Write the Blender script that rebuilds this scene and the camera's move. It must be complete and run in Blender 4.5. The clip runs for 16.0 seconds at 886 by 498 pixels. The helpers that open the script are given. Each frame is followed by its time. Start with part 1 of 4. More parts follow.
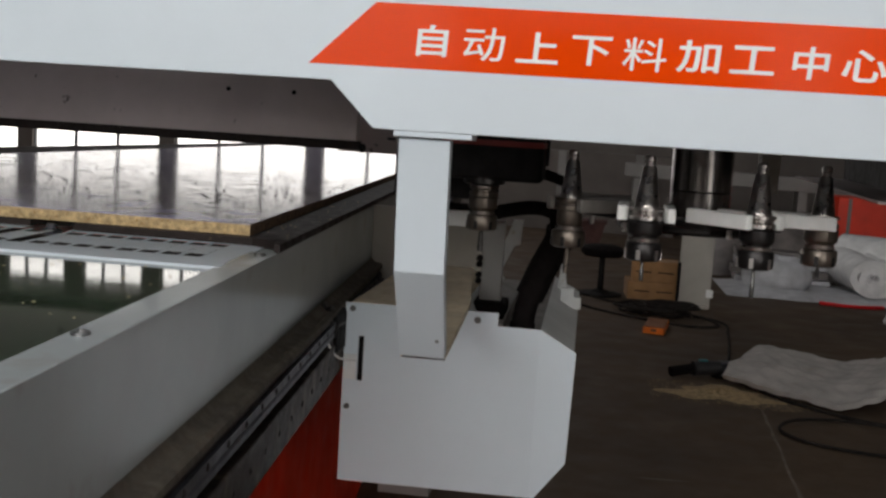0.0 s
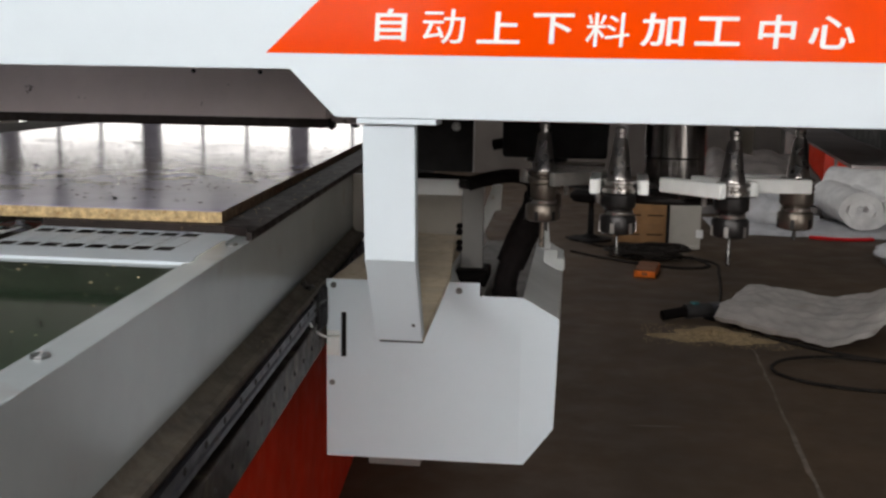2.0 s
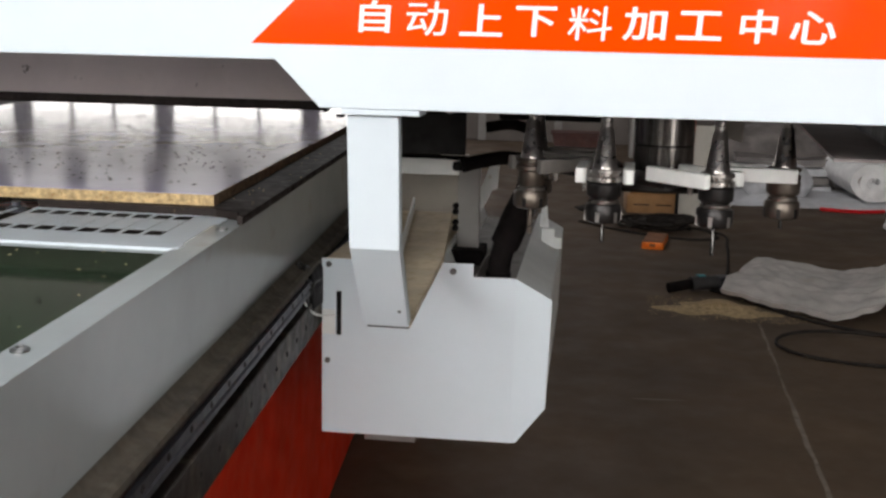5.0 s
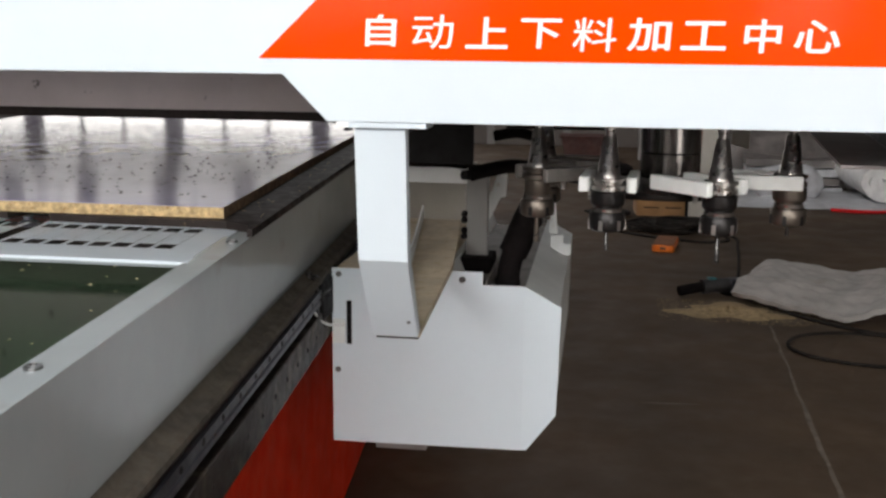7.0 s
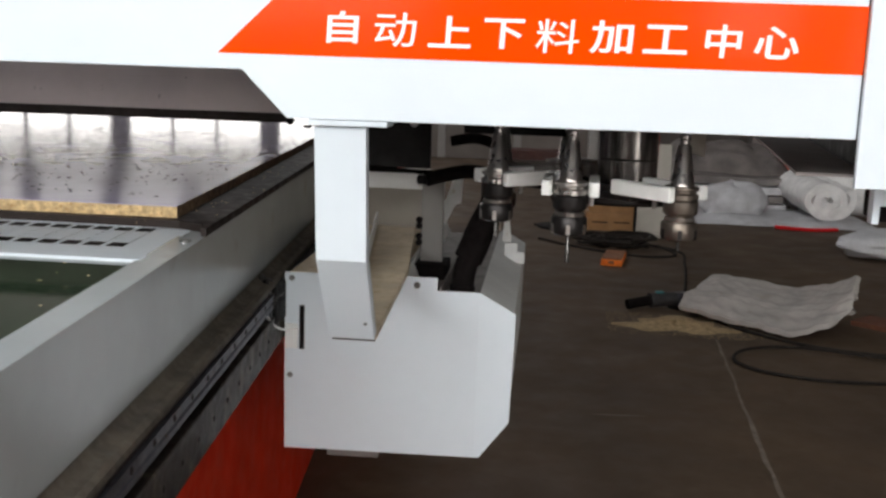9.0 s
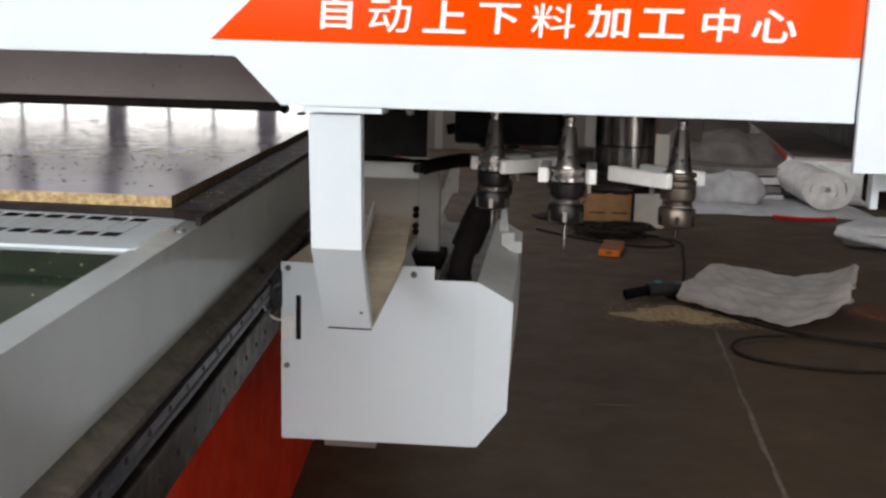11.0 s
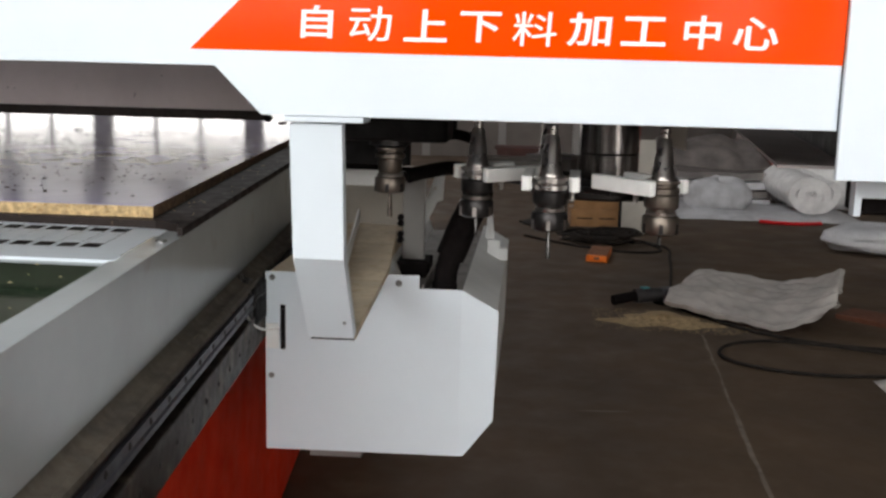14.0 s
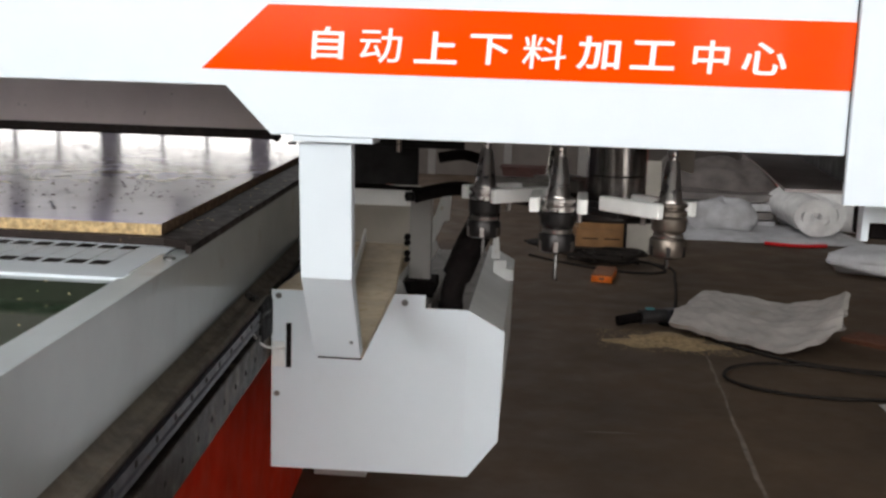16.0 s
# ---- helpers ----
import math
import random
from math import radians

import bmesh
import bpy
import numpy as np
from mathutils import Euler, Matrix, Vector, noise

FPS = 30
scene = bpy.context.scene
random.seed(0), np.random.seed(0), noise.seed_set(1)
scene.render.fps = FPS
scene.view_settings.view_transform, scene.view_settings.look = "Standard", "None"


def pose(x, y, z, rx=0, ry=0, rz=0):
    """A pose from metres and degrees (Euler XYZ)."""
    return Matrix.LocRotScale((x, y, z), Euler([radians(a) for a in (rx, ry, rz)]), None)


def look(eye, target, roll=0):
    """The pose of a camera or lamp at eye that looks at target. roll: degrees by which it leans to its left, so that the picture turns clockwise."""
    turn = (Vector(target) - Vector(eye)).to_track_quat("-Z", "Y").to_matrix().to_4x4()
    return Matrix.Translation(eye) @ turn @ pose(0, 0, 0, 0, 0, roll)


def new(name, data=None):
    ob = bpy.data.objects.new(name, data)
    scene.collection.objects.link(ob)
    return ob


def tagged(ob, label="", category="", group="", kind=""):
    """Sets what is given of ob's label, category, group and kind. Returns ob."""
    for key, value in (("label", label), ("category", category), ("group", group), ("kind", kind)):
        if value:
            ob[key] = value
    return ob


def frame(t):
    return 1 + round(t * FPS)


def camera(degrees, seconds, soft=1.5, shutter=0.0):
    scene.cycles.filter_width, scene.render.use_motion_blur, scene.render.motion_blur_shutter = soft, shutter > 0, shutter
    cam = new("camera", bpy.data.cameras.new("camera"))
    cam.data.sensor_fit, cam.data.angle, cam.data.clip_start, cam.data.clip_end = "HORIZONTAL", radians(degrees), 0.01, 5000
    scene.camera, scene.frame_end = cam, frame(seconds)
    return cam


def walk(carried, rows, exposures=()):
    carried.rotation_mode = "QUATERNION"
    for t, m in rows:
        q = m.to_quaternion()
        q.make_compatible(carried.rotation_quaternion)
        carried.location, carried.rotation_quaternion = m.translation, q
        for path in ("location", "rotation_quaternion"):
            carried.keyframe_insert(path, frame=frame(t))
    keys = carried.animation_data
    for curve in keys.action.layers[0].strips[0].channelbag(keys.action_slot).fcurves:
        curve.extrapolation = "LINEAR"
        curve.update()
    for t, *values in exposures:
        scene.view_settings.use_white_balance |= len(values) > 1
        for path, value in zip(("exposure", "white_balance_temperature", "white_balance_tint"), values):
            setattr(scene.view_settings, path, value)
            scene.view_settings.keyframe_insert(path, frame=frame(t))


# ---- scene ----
cam = camera(46.3, 16.0, 2.6)
PATH = [
    (0, (0.347, -1.24, 1.373), (0.078, 0.73, 1.154), 3.7),
    (0.5, (0.352, -1.243, 1.381), (0.085, 0.725, 1.14), 3.3),
    (1, (0.356, -1.238, 1.386), (0.103, 0.728, 1.118), 3.1),
    (1.5, (0.363, -1.231, 1.399), (0.117, 0.732, 1.109), 2.3),
    (2, (0.369, -1.215, 1.419), (0.12, 0.744, 1.1), 1.0),
    (2.5, (0.384, -1.202, 1.434), (0.136, 0.755, 1.102), 0.8),
    (3, (0.398, -1.196, 1.442), (0.169, 0.757, 1.079), 0.7),
    (3.5, (0.403, -1.205, 1.447), (0.156, 0.743, 1.067), 1.6),
    (4, (0.405, -1.21, 1.45), (0.154, 0.738, 1.074), 1.6),
    (6.5, (0.406, -1.229, 1.452), (0.107, 0.708, 1.052), 1.0),
    (7, (0.409, -1.224, 1.461), (0.118, 0.719, 1.084), 0.6),
    (7.5, (0.411, -1.229, 1.462), (0.116, 0.714, 1.095), 0.2),
    (8, (0.411, -1.232, 1.46), (0.131, 0.716, 1.103), 0.5),
    (8.5, (0.405, -1.22, 1.454), (0.177, 0.734, 1.099), 1.0),
    (9, (0.395, -1.219, 1.443), (0.202, 0.741, 1.094), 1.9),
    (11.5, (0.397, -1.21, 1.436), (0.207, 0.745, 1.061), 1.5),
    (12, (0.397, -1.215, 1.439), (0.187, 0.736, 1.055), 1.2),
    (12.5, (0.402, -1.208, 1.439), (0.208, 0.746, 1.063), 1.1),
    (13, (0.403, -1.205, 1.439), (0.219, 0.754, 1.08), 1.1),
    (13.5, (0.406, -1.201, 1.44), (0.236, 0.759, 1.082), 1.3),
    (14, (0.403, -1.202, 1.439), (0.236, 0.76, 1.087), 1.4),
    (14.5, (0.405, -1.198, 1.442), (0.25, 0.767, 1.1), 1.4),
    (15, (0.403, -1.2, 1.442), (0.243, 0.763, 1.099), 1.5),
    (15.5, (0.402, -1.204, 1.444), (0.231, 0.762, 1.116), 1.3),
    (16, (0.399, -1.205, 1.442), (0.222, 0.762, 1.125), 1.9),
]

# ---- light ----
EXPOSURES = [(0, -0.88, 6650, 11), (1, -0.77, 6650, 11), (2, -0.38, 6650, 11), (3, -0.09, 6650, 11), (4, -0.05, 6650, 11), (16, -0.05, 6650, 11)]
walk(cam, [(t, look(eye, target, roll)) for t, eye, target, roll in PATH], EXPOSURES)

world = bpy.data.worlds.new("sky")
scene.world = world
world.use_nodes = True
wn = world.node_tree.nodes
sky = wn.new("ShaderNodeTexSky")
sky.sky_type, sky.sun_disc, sky.sun_elevation, sky.sun_rotation = "NISHITA", False, radians(40), radians(180)
world.node_tree.links.new(sky.outputs["Color"], wn["Background"].inputs["Color"])
wn["Background"].inputs["Strength"].default_value = 0.1


def area(name, m, w, h, power, color):
    lamp = bpy.data.lights.new(name, "AREA")
    lamp.shape, lamp.size, lamp.size_y, lamp.energy, lamp.color = "RECTANGLE", w, h, power, color
    ob = new(name, lamp)
    ob.matrix_world = m
    return ob


# windows and an assumed gate in the wall behind the camera, added fill lamps overhead
area("high_window_daylight", look((-3.2, -8.85, 4.85), (-3.2, 0, 2.2)), 4.4, 3.5, 440, (0.925, 0.965, 0.985))
area("high_window_daylight", look((1.2, -8.85, 4.85), (1.2, 0, 2.2)), 4.0, 3.5, 210, (0.925, 0.965, 0.985))
# unseen gate, added to light the right-hand sides
area("gate_fill", look((5.4, -8.85, 2.4), (5.4, 0, 2.4)), 4.0, 4.2, 70, (0.925, 0.965, 0.985))
# unseen fill lamps below the closed roof, added to brighten floor and tops
area("overhead_fill", look((0.2, -2.6, 7.35), (0.2, -2.6, 0)), 2.2, 7.0, 135, (0.93, 0.97, 1.0))
area("overhead_fill", look((-2.5, 12.0, 7.35), (-2.5, 12.0, 0)), 1.6, 10.0, 210, (0.97, 0.98, 1.0))

# ---- materials ----


def mat(name, color, rough=0.5, metal=0.0, var=0.1, scale=8.0, bump=0.0, bscale=60.0, spots=None, spot=(0.5, 0.6), sscale=40.0, coat=0.0, tint=None, objvar=0.0, spec=0.5):
    """A painted, metal or mineral surface: broad and fine variation of colour and gloss, relief, and specks."""
    m = bpy.data.materials.new(name)
    m.use_nodes = True
    t, n = m.node_tree, m.node_tree.nodes
    b = n["Principled BSDF"]
    L = t.links.new
    co = n.new("ShaderNodeTexCoord").outputs["Object"]

    def tex(sc, detail=4.0, r=0.6):
        k = n.new("ShaderNodeTexNoise")
        k.inputs["Scale"].default_value, k.inputs["Detail"].default_value, k.inputs["Roughness"].default_value = sc, detail, r
        L(co, k.inputs["Vector"])
        return k.outputs["Fac"]

    def ramp(fac, a, z, lo, hi):
        k = n.new("ShaderNodeMapRange")
        k.inputs["From Min"].default_value, k.inputs["From Max"].default_value = lo, hi
        k.inputs["To Min"].default_value, k.inputs["To Max"].default_value = a, z
        L(fac, k.inputs["Value"])
        return k.outputs["Result"]

    def mix(fac, a, c):
        k = n.new("ShaderNodeMix")
        k.data_type = "RGBA"
        if hasattr(fac, "links"):
            L(fac, k.inputs["Factor"])
        else:
            k.inputs["Factor"].default_value = fac
        for sock, v in ((k.inputs["A"], a), (k.inputs["B"], c)):
            if hasattr(v, "links"):
                L(v, sock)
            else:
                sock.default_value = (*v, 1)
        return k.outputs["Result"]

    dark = [c * (1 - var * 1.6) for c in color]
    light = [min(1, c * (1 + var * 0.7)) for c in color]
    if tint:
        dark = tint
    col = mix(ramp(tex(scale), 0, 1, 0.32, 0.68), dark, light)
    fine = tex(scale * 13, 6)
    col = mix(ramp(fine, 0, var * 0.9, 0.45, 0.75), col, [c * 0.55 for c in color])
    if spots:
        col = mix(ramp(tex(sscale, 3), 0, 1, spot[0], spot[1]), col, spots)
    if objvar:
        info = n.new("ShaderNodeObjectInfo")
        col = mix(ramp(info.outputs["Random"], 0, objvar, 0, 1), col, [c * 0.4 for c in color])
    L(col, b.inputs["Base Color"])
    L(ramp(tex(scale * 3), max(0.03, rough * 0.8), min(1, rough * 1.25), 0.3, 0.7), b.inputs["Roughness"])
    b.inputs["Metallic"].default_value = metal
    b.inputs["Specular IOR Level"].default_value = spec
    b.inputs["Coat Weight"].default_value = coat
    b.inputs["Coat Roughness"].default_value = 0.08
    if bump:
        k = n.new("ShaderNodeBump")
        k.inputs["Strength"].default_value, k.inputs["Distance"].default_value = bump, 0.002
        L(tex(bscale, 5), k.inputs["Height"])
        L(k.outputs["Normal"], b.inputs["Normal"])
    return m


M = {}
M["white"] = mat("white_powder_coat", (0.668, 0.732, 0.788), 0.38, var=0.03, scale=3, bump=0.05, bscale=500)
M["white_dusty"] = mat("white_paint_dusty", (0.74, 0.75, 0.74), 0.5, var=0.06, scale=7, bump=0.05, bscale=400, spots=(0.45, 0.38, 0.28), spot=(0.66, 0.8), sscale=26)
M["side"] = mat("grey_white_bed_paint", (0.425, 0.455, 0.46), 0.17, var=0.06, scale=3, bump=0.03, bscale=200, spots=(0.30, 0.27, 0.23), spot=(0.60, 0.85), sscale=9)
M["red_sign"] = mat("orange_red_film", (0.90, 0.064, 0.0), 0.12, var=0.02, scale=5, bump=0.02, bscale=25, spec=0.16)
M["letter"] = mat("white_film", (0.86, 0.86, 0.84), 0.35, var=0.02, scale=30)
M["grey_panel"] = mat("grey_brown_sheet", (0.63, 0.535, 0.52), 0.42, var=0.08, scale=5, spots=(0.16, 0.13, 0.12), spot=(0.67, 0.71), sscale=26)
M["brush"] = mat("black_bristle", (0.026, 0.017, 0.014), 0.9, var=0.3, scale=60, bump=0.6, bscale=400)
M["chipboard"] = mat("chipboard_core", (0.60, 0.43, 0.22), 0.85, var=0.3, scale=90, bump=0.6, bscale=260, spots=(0.32, 0.18, 0.07), spot=(0.56, 0.68), sscale=230)
# darker chipboard: the shade on the right-hand edge is in the colour
M["board_edge"] = mat("shaded_board_edge", (0.20, 0.125, 0.07), 0.85, var=0.35, scale=70, bump=0.6, bscale=260, spots=(0.10, 0.06, 0.035), spot=(0.52, 0.68), sscale=120)
M["melamine"] = mat("lilac_grey_melamine", (0.33, 0.31, 0.46), 0.14, var=0.06, scale=5, bump=0.005, bscale=90, spec=0.25)
M["phenolic"] = mat("black_bed_board", (0.028, 0.020, 0.018), 0.6, spec=0.2, var=0.3, scale=12, spots=(0.20, 0.14, 0.08), spot=(0.66, 0.8), sscale=60)
M["belt"] = mat("dark_green_belt", (0.034, 0.056, 0.032), 0.045, var=0.15, scale=6, bump=0.02, bscale=40)
M["chip"] = mat("wood_chip", (0.55, 0.42, 0.26), 0.9, var=0.3, scale=200)
M["darkchip"] = mat("dark_chip", (0.022, 0.018, 0.016), 0.9, var=0.3, scale=200)
M["red_base"] = mat("red_machine_paint", (0.86, 0.040, 0.008), 0.45, var=0.10, scale=4, spots=(0.30, 0.02, 0.012), spot=(0.68, 0.9), sscale=9)
M["dusty_steel"] = mat("oily_dusty_steel", (0.030, 0.022, 0.018), 0.5, metal=0.2, var=0.4, scale=10, bump=0.4, bscale=120, spots=(0.11, 0.088, 0.066), spot=(0.52, 0.68), sscale=17)
M["band_red"] = mat("dull_dark_red_band", (0.22, 0.016, 0.010), 0.5, var=0.2)
M["rail_steel"] = mat("ground_rail_steel", (0.115, 0.115, 0.135), 0.45, metal=0.7, var=0.25, scale=15, spots=(0.10, 0.07, 0.05), spot=(0.6, 0.75), sscale=50)
M["bolt"] = mat("oily_bolt", (0.030, 0.026, 0.024), 0.45, metal=0.4, var=0.4, scale=30)
M["black"] = mat("black_paint", (0.005, 0.004, 0.004), 0.7, spec=0.25, var=0.2, scale=10)
M["rubber"] = mat("black_rubber", (0.007, 0.005, 0.005), 0.85, spec=0.12, var=0.3, scale=30, bump=0.3, bscale=200)
M["steel"] = mat("ground_tool_steel", (0.46, 0.43, 0.41), 0.29, metal=1.0, var=0.0, scale=20)
M["nut_steel"] = mat("nickel_nut_steel", (0.17, 0.142, 0.12), 0.38, metal=0.9, var=0.12, scale=40)
M["black_oxide"] = mat("blackened_steel", (0.035, 0.032, 0.032), 0.36, metal=0.8, var=0.2, scale=40)
M["carbide"] = mat("carbide", (0.09, 0.086, 0.083), 0.28, metal=1.0, var=0.05, scale=60)
M["nylon"] = mat("white_nylon", (0.82, 0.82, 0.80), 0.4, var=0.05, scale=30)
M["ledge"] = mat("dust_caked_ledge", (0.095, 0.078, 0.058), 0.85, var=0.25, scale=25, bump=0.3, bscale=400, spots=(0.055, 0.045, 0.035), spot=(0.46, 0.70), sscale=20)
# the white nylon again, darkened to paint in the shade below the beam
M["nylon_grey"] = mat("shaded_nylon", (0.22, 0.205, 0.19), 0.5, var=0.15, scale=30)
M["hub"] = mat("dark_chrome", (0.22, 0.20, 0.19), 0.22, metal=0.9, var=0.15, scale=20)
M["screw"] = mat("zinc_screw", (0.24, 0.24, 0.24), 0.35, metal=0.9, var=0.15, scale=80)
M["floor"] = mat("worn_dark_concrete", (0.086, 0.053, 0.029), 0.7, var=0.22, scale=1.1, bump=0.25, bscale=30, spots=(0.108, 0.073, 0.044), spot=(0.58, 0.8), sscale=3.2)
M["crack"] = mat("pale_joint_filler", (0.20, 0.16, 0.125), 0.9, var=0.25, scale=15)
M["wall"] = mat("dull_hall_plaster", (0.165, 0.142, 0.128), 0.85, var=0.15, scale=0.8, bump=0.2, bscale=20)
M["roof"] = mat("roof_sheet", (0.22, 0.23, 0.24), 0.6, var=0.15, scale=0.7)
M["frame"] = mat("window_frame_paint", (0.10, 0.10, 0.11), 0.6, var=0.15, scale=3)
M["foam"] = mat("white_foam_sheet", (0.88, 0.87, 0.86), 0.7, var=0.10, scale=9, bump=0.5, bscale=45)
M["foam_dusty"] = mat("dusty_foam_sheet", (0.46, 0.43, 0.40), 0.75, var=0.15, scale=6, bump=0.5, bscale=50, spots=(0.36, 0.31, 0.27), spot=(0.58, 0.8), sscale=7)
M["film"] = mat("milky_plastic_film", (0.60, 0.60, 0.62), 0.35, var=0.15, scale=7, bump=0.5, bscale=14)
M["film_grey"] = mat("grey_plastic_wrap", (0.20, 0.175, 0.165), 0.45, var=0.3, scale=4, bump=0.5, bscale=12)
M["card"] = mat("brown_cardboard", (0.36, 0.19, 0.08), 0.85, var=0.12, scale=10)
M["orange"] = mat("orange_plastic", (0.95, 0.21, 0.015), 0.4, var=0.08, scale=20)
M["cable"] = mat("dusty_black_cable", (0.026, 0.021, 0.018), 0.8, var=0.3, scale=25, spec=0.2)
M["case_top"] = mat("dusty_orange_plastic", (0.24, 0.095, 0.04), 0.6, var=0.2, scale=12)
M["cream"] = mat("cream_board", (0.42, 0.39, 0.34), 0.6, var=0.06, scale=6)
M["redstrip"] = mat("red_plastic", (0.75, 0.015, 0.02), 0.35, var=0.06, scale=9)
M["sawdust"] = mat("pale_sawdust", (0.42, 0.30, 0.16), 0.95, var=0.3, scale=40, bump=0.9, bscale=300)
M["arm_dust"] = mat("sawdust_on_white_paint", (0.66, 0.55, 0.40), 0.85, var=0.12, scale=12, bump=0.4, bscale=250, spots=(0.50, 0.38, 0.22), spot=(0.50, 0.75), sscale=55)
M["tray"] = mat("greasy_dusty_sheet", (0.20, 0.18, 0.165), 0.6, var=0.25, scale=14, spots=(0.06, 0.05, 0.045), spot=(0.55, 0.7), sscale=20)
M["tool_grey"] = mat("grey_tool_housing", (0.035, 0.033, 0.034), 0.5, var=0.2, scale=20)
M["teal"] = mat("teal_plastic", (0.05, 0.22, 0.24), 0.4, var=0.1, scale=20)
M["machine_grey"] = mat("grey_machine_paint", (0.23, 0.215, 0.205), 0.5, var=0.08, scale=3)
M["bin"] = mat("faded_red_bin", (0.075, 0.026, 0.020), 0.7, var=0.2, scale=6)
M["shelf"] = mat("dull_brown_grey_sheet", (0.40, 0.35, 0.335), 0.6, var=0.12, scale=5)
M["plank"] = mat("brown_plank", (0.13, 0.045, 0.022), 0.8, var=0.2, scale=12)
sky_glow = bpy.data.materials.new("bright_overcast_sky")
sky_glow.use_nodes = True
sky_glow.node_tree.nodes.clear()
e = sky_glow.node_tree.nodes.new("ShaderNodeEmission")
o = sky_glow.node_tree.nodes.new("ShaderNodeOutputMaterial")
e.inputs["Color"].default_value, e.inputs["Strength"].default_value = (1.0, 0.985, 0.95, 1), 4.6
sky_glow.node_tree.links.new(e.outputs[0], o.inputs[0])

# ---- mesh helpers ----


def shape_box(bm, x0, x1, y0, y1, z0, z1, bevel=0.0):
    r = bmesh.ops.create_cube(bm, size=1, matrix=Matrix.Translation(((x0 + x1) / 2, (y0 + y1) / 2, (z0 + z1) / 2)) @ Matrix.Diagonal((x1 - x0, y1 - y0, z1 - z0, 1)))
    if bevel:
        edges = list({ed for v in r["verts"] for ed in v.link_edges})
        bmesh.ops.bevel(bm, geom=edges, offset=bevel, segments=2, affect="EDGES", profile=0.5)
    return bm


def box(x0, x1, y0, y1, z0, z1, bevel=0.0):
    return shape_box(bmesh.new(), x0, x1, y0, y1, z0, z1, bevel)


def prism(points, axis, a, b, bevel=0.0, bm=None):
    """A polygon in the plane across the axis, extruded from a to b. y: points are (x, z); x: (y, z); z: (x, y)."""
    bm = bm or bmesh.new()

    def put(p, d):
        return {"y": (p[0], d, p[1]), "x": (d, p[0], p[1]), "z": (p[0], p[1], d)}[axis]
    va = [bm.verts.new(put(p, a)) for p in points]
    vb = [bm.verts.new(put(p, b)) for p in points]
    fs = [bm.faces.new(va), bm.faces.new(vb[::-1])]
    k = len(points)
    for i in range(k):
        fs.append(bm.faces.new((va[i], vb[i], vb[(i + 1) % k], va[(i + 1) % k])))
    bmesh.ops.recalc_face_normals(bm, faces=fs)
    if bevel:
        bmesh.ops.bevel(bm, geom=list({ed for f in fs for ed in f.edges}), offset=bevel, segments=2, affect="EDGES", profile=0.5)
    return bm


def lathe(profile, n=28, bm=None, at=(0, 0, 0)):
    """Turned about z: (radius, height) from bottom to top."""
    bm = bm or bmesh.new()
    rings = []
    for r, z in profile:
        rings.append([bm.verts.new((at[0] + r * math.cos(2 * math.pi * i / n), at[1] + r * math.sin(2 * math.pi * i / n), at[2] + z)) for i in range(n)])
    for a, c in zip(rings, rings[1:]):
        for i in range(n):
            bm.faces.new((a[i], a[(i + 1) % n], c[(i + 1) % n], c[i]))
    bm.faces.new(rings[0][::-1])
    bm.faces.new(rings[-1])
    return bm


def smooth_path(pts, k=8):
    out = []
    P = [Vector(p) for p in pts]
    for i in range(len(P) - 1):
        a, b, c, d = P[max(0, i - 1)], P[i], P[i + 1], P[min(len(P) - 1, i + 2)]
        for j in range(k):
            t = j / k
            out.append(0.5 * ((2 * b) + (c - a) * t + (2 * a - 5 * b + 4 * c - d) * t * t + (3 * b - a - 3 * c + d) * t ** 3))
    out.append(P[-1])
    return out


def tube(pts, radius, n=10, k=8, ribs=0.0, bm=None, flat=1.0):
    bm = bm or bmesh.new()
    path = smooth_path(pts, k)
    rings = []
    side = Vector((0.3, 0.2, 1)).normalized()
    for i, p in enumerate(path):
        d = (path[min(i + 1, len(path) - 1)] - path[max(i - 1, 0)]).normalized()
        u = d.cross(side)
        if u.length < 0.1:
            u = d.cross(Vector((1, 0.1, 0)))
        u.normalize()
        w = d.cross(u)
        r = radius * (1 + (ribs if i % 2 else 0))
        rings.append([bm.verts.new(p + r * (math.cos(2 * math.pi * j / n) * u + flat * math.sin(2 * math.pi * j / n) * w)) for j in range(n)])
    for a, c in zip(rings, rings[1:]):
        for j in range(n):
            bm.faces.new((a[j], a[(j + 1) % n], c[(j + 1) % n], c[j]))
    bm.faces.new(rings[0][::-1])
    bm.faces.new(rings[-1])
    return bm


def mesh_of(name, bm, material, smooth=False):
    bmesh.ops.recalc_face_normals(bm, faces=bm.faces)
    me = bpy.data.meshes.new(name)
    bm.to_mesh(me)
    bm.free()
    me.materials.append(material)
    if smooth:
        me.shade_smooth()
        me.set_sharp_from_angle(angle=radians(35))
    return me


def part(name, bm, material, parent, label="", smooth=False, at=None):
    ob = new(name, mesh_of(name, bm, material, smooth))
    if at is not None:
        ob.matrix_basis = at
    ob.parent = parent
    if label:
        tagged(ob, label)
    return ob


def thing(name, m, label, category, group="", kind=""):
    ob = new(name)
    ob.empty_display_size = 0.05
    ob.matrix_basis = m
    return tagged(ob, label, category, group, kind)


def solid(name, bm, material, label, category, group="", kind="", smooth=False, m=None):
    ob = new(name, mesh_of(name, bm, material, smooth))
    if m is not None:
        ob.matrix_basis = m
    return tagged(ob, label, category, group, kind)


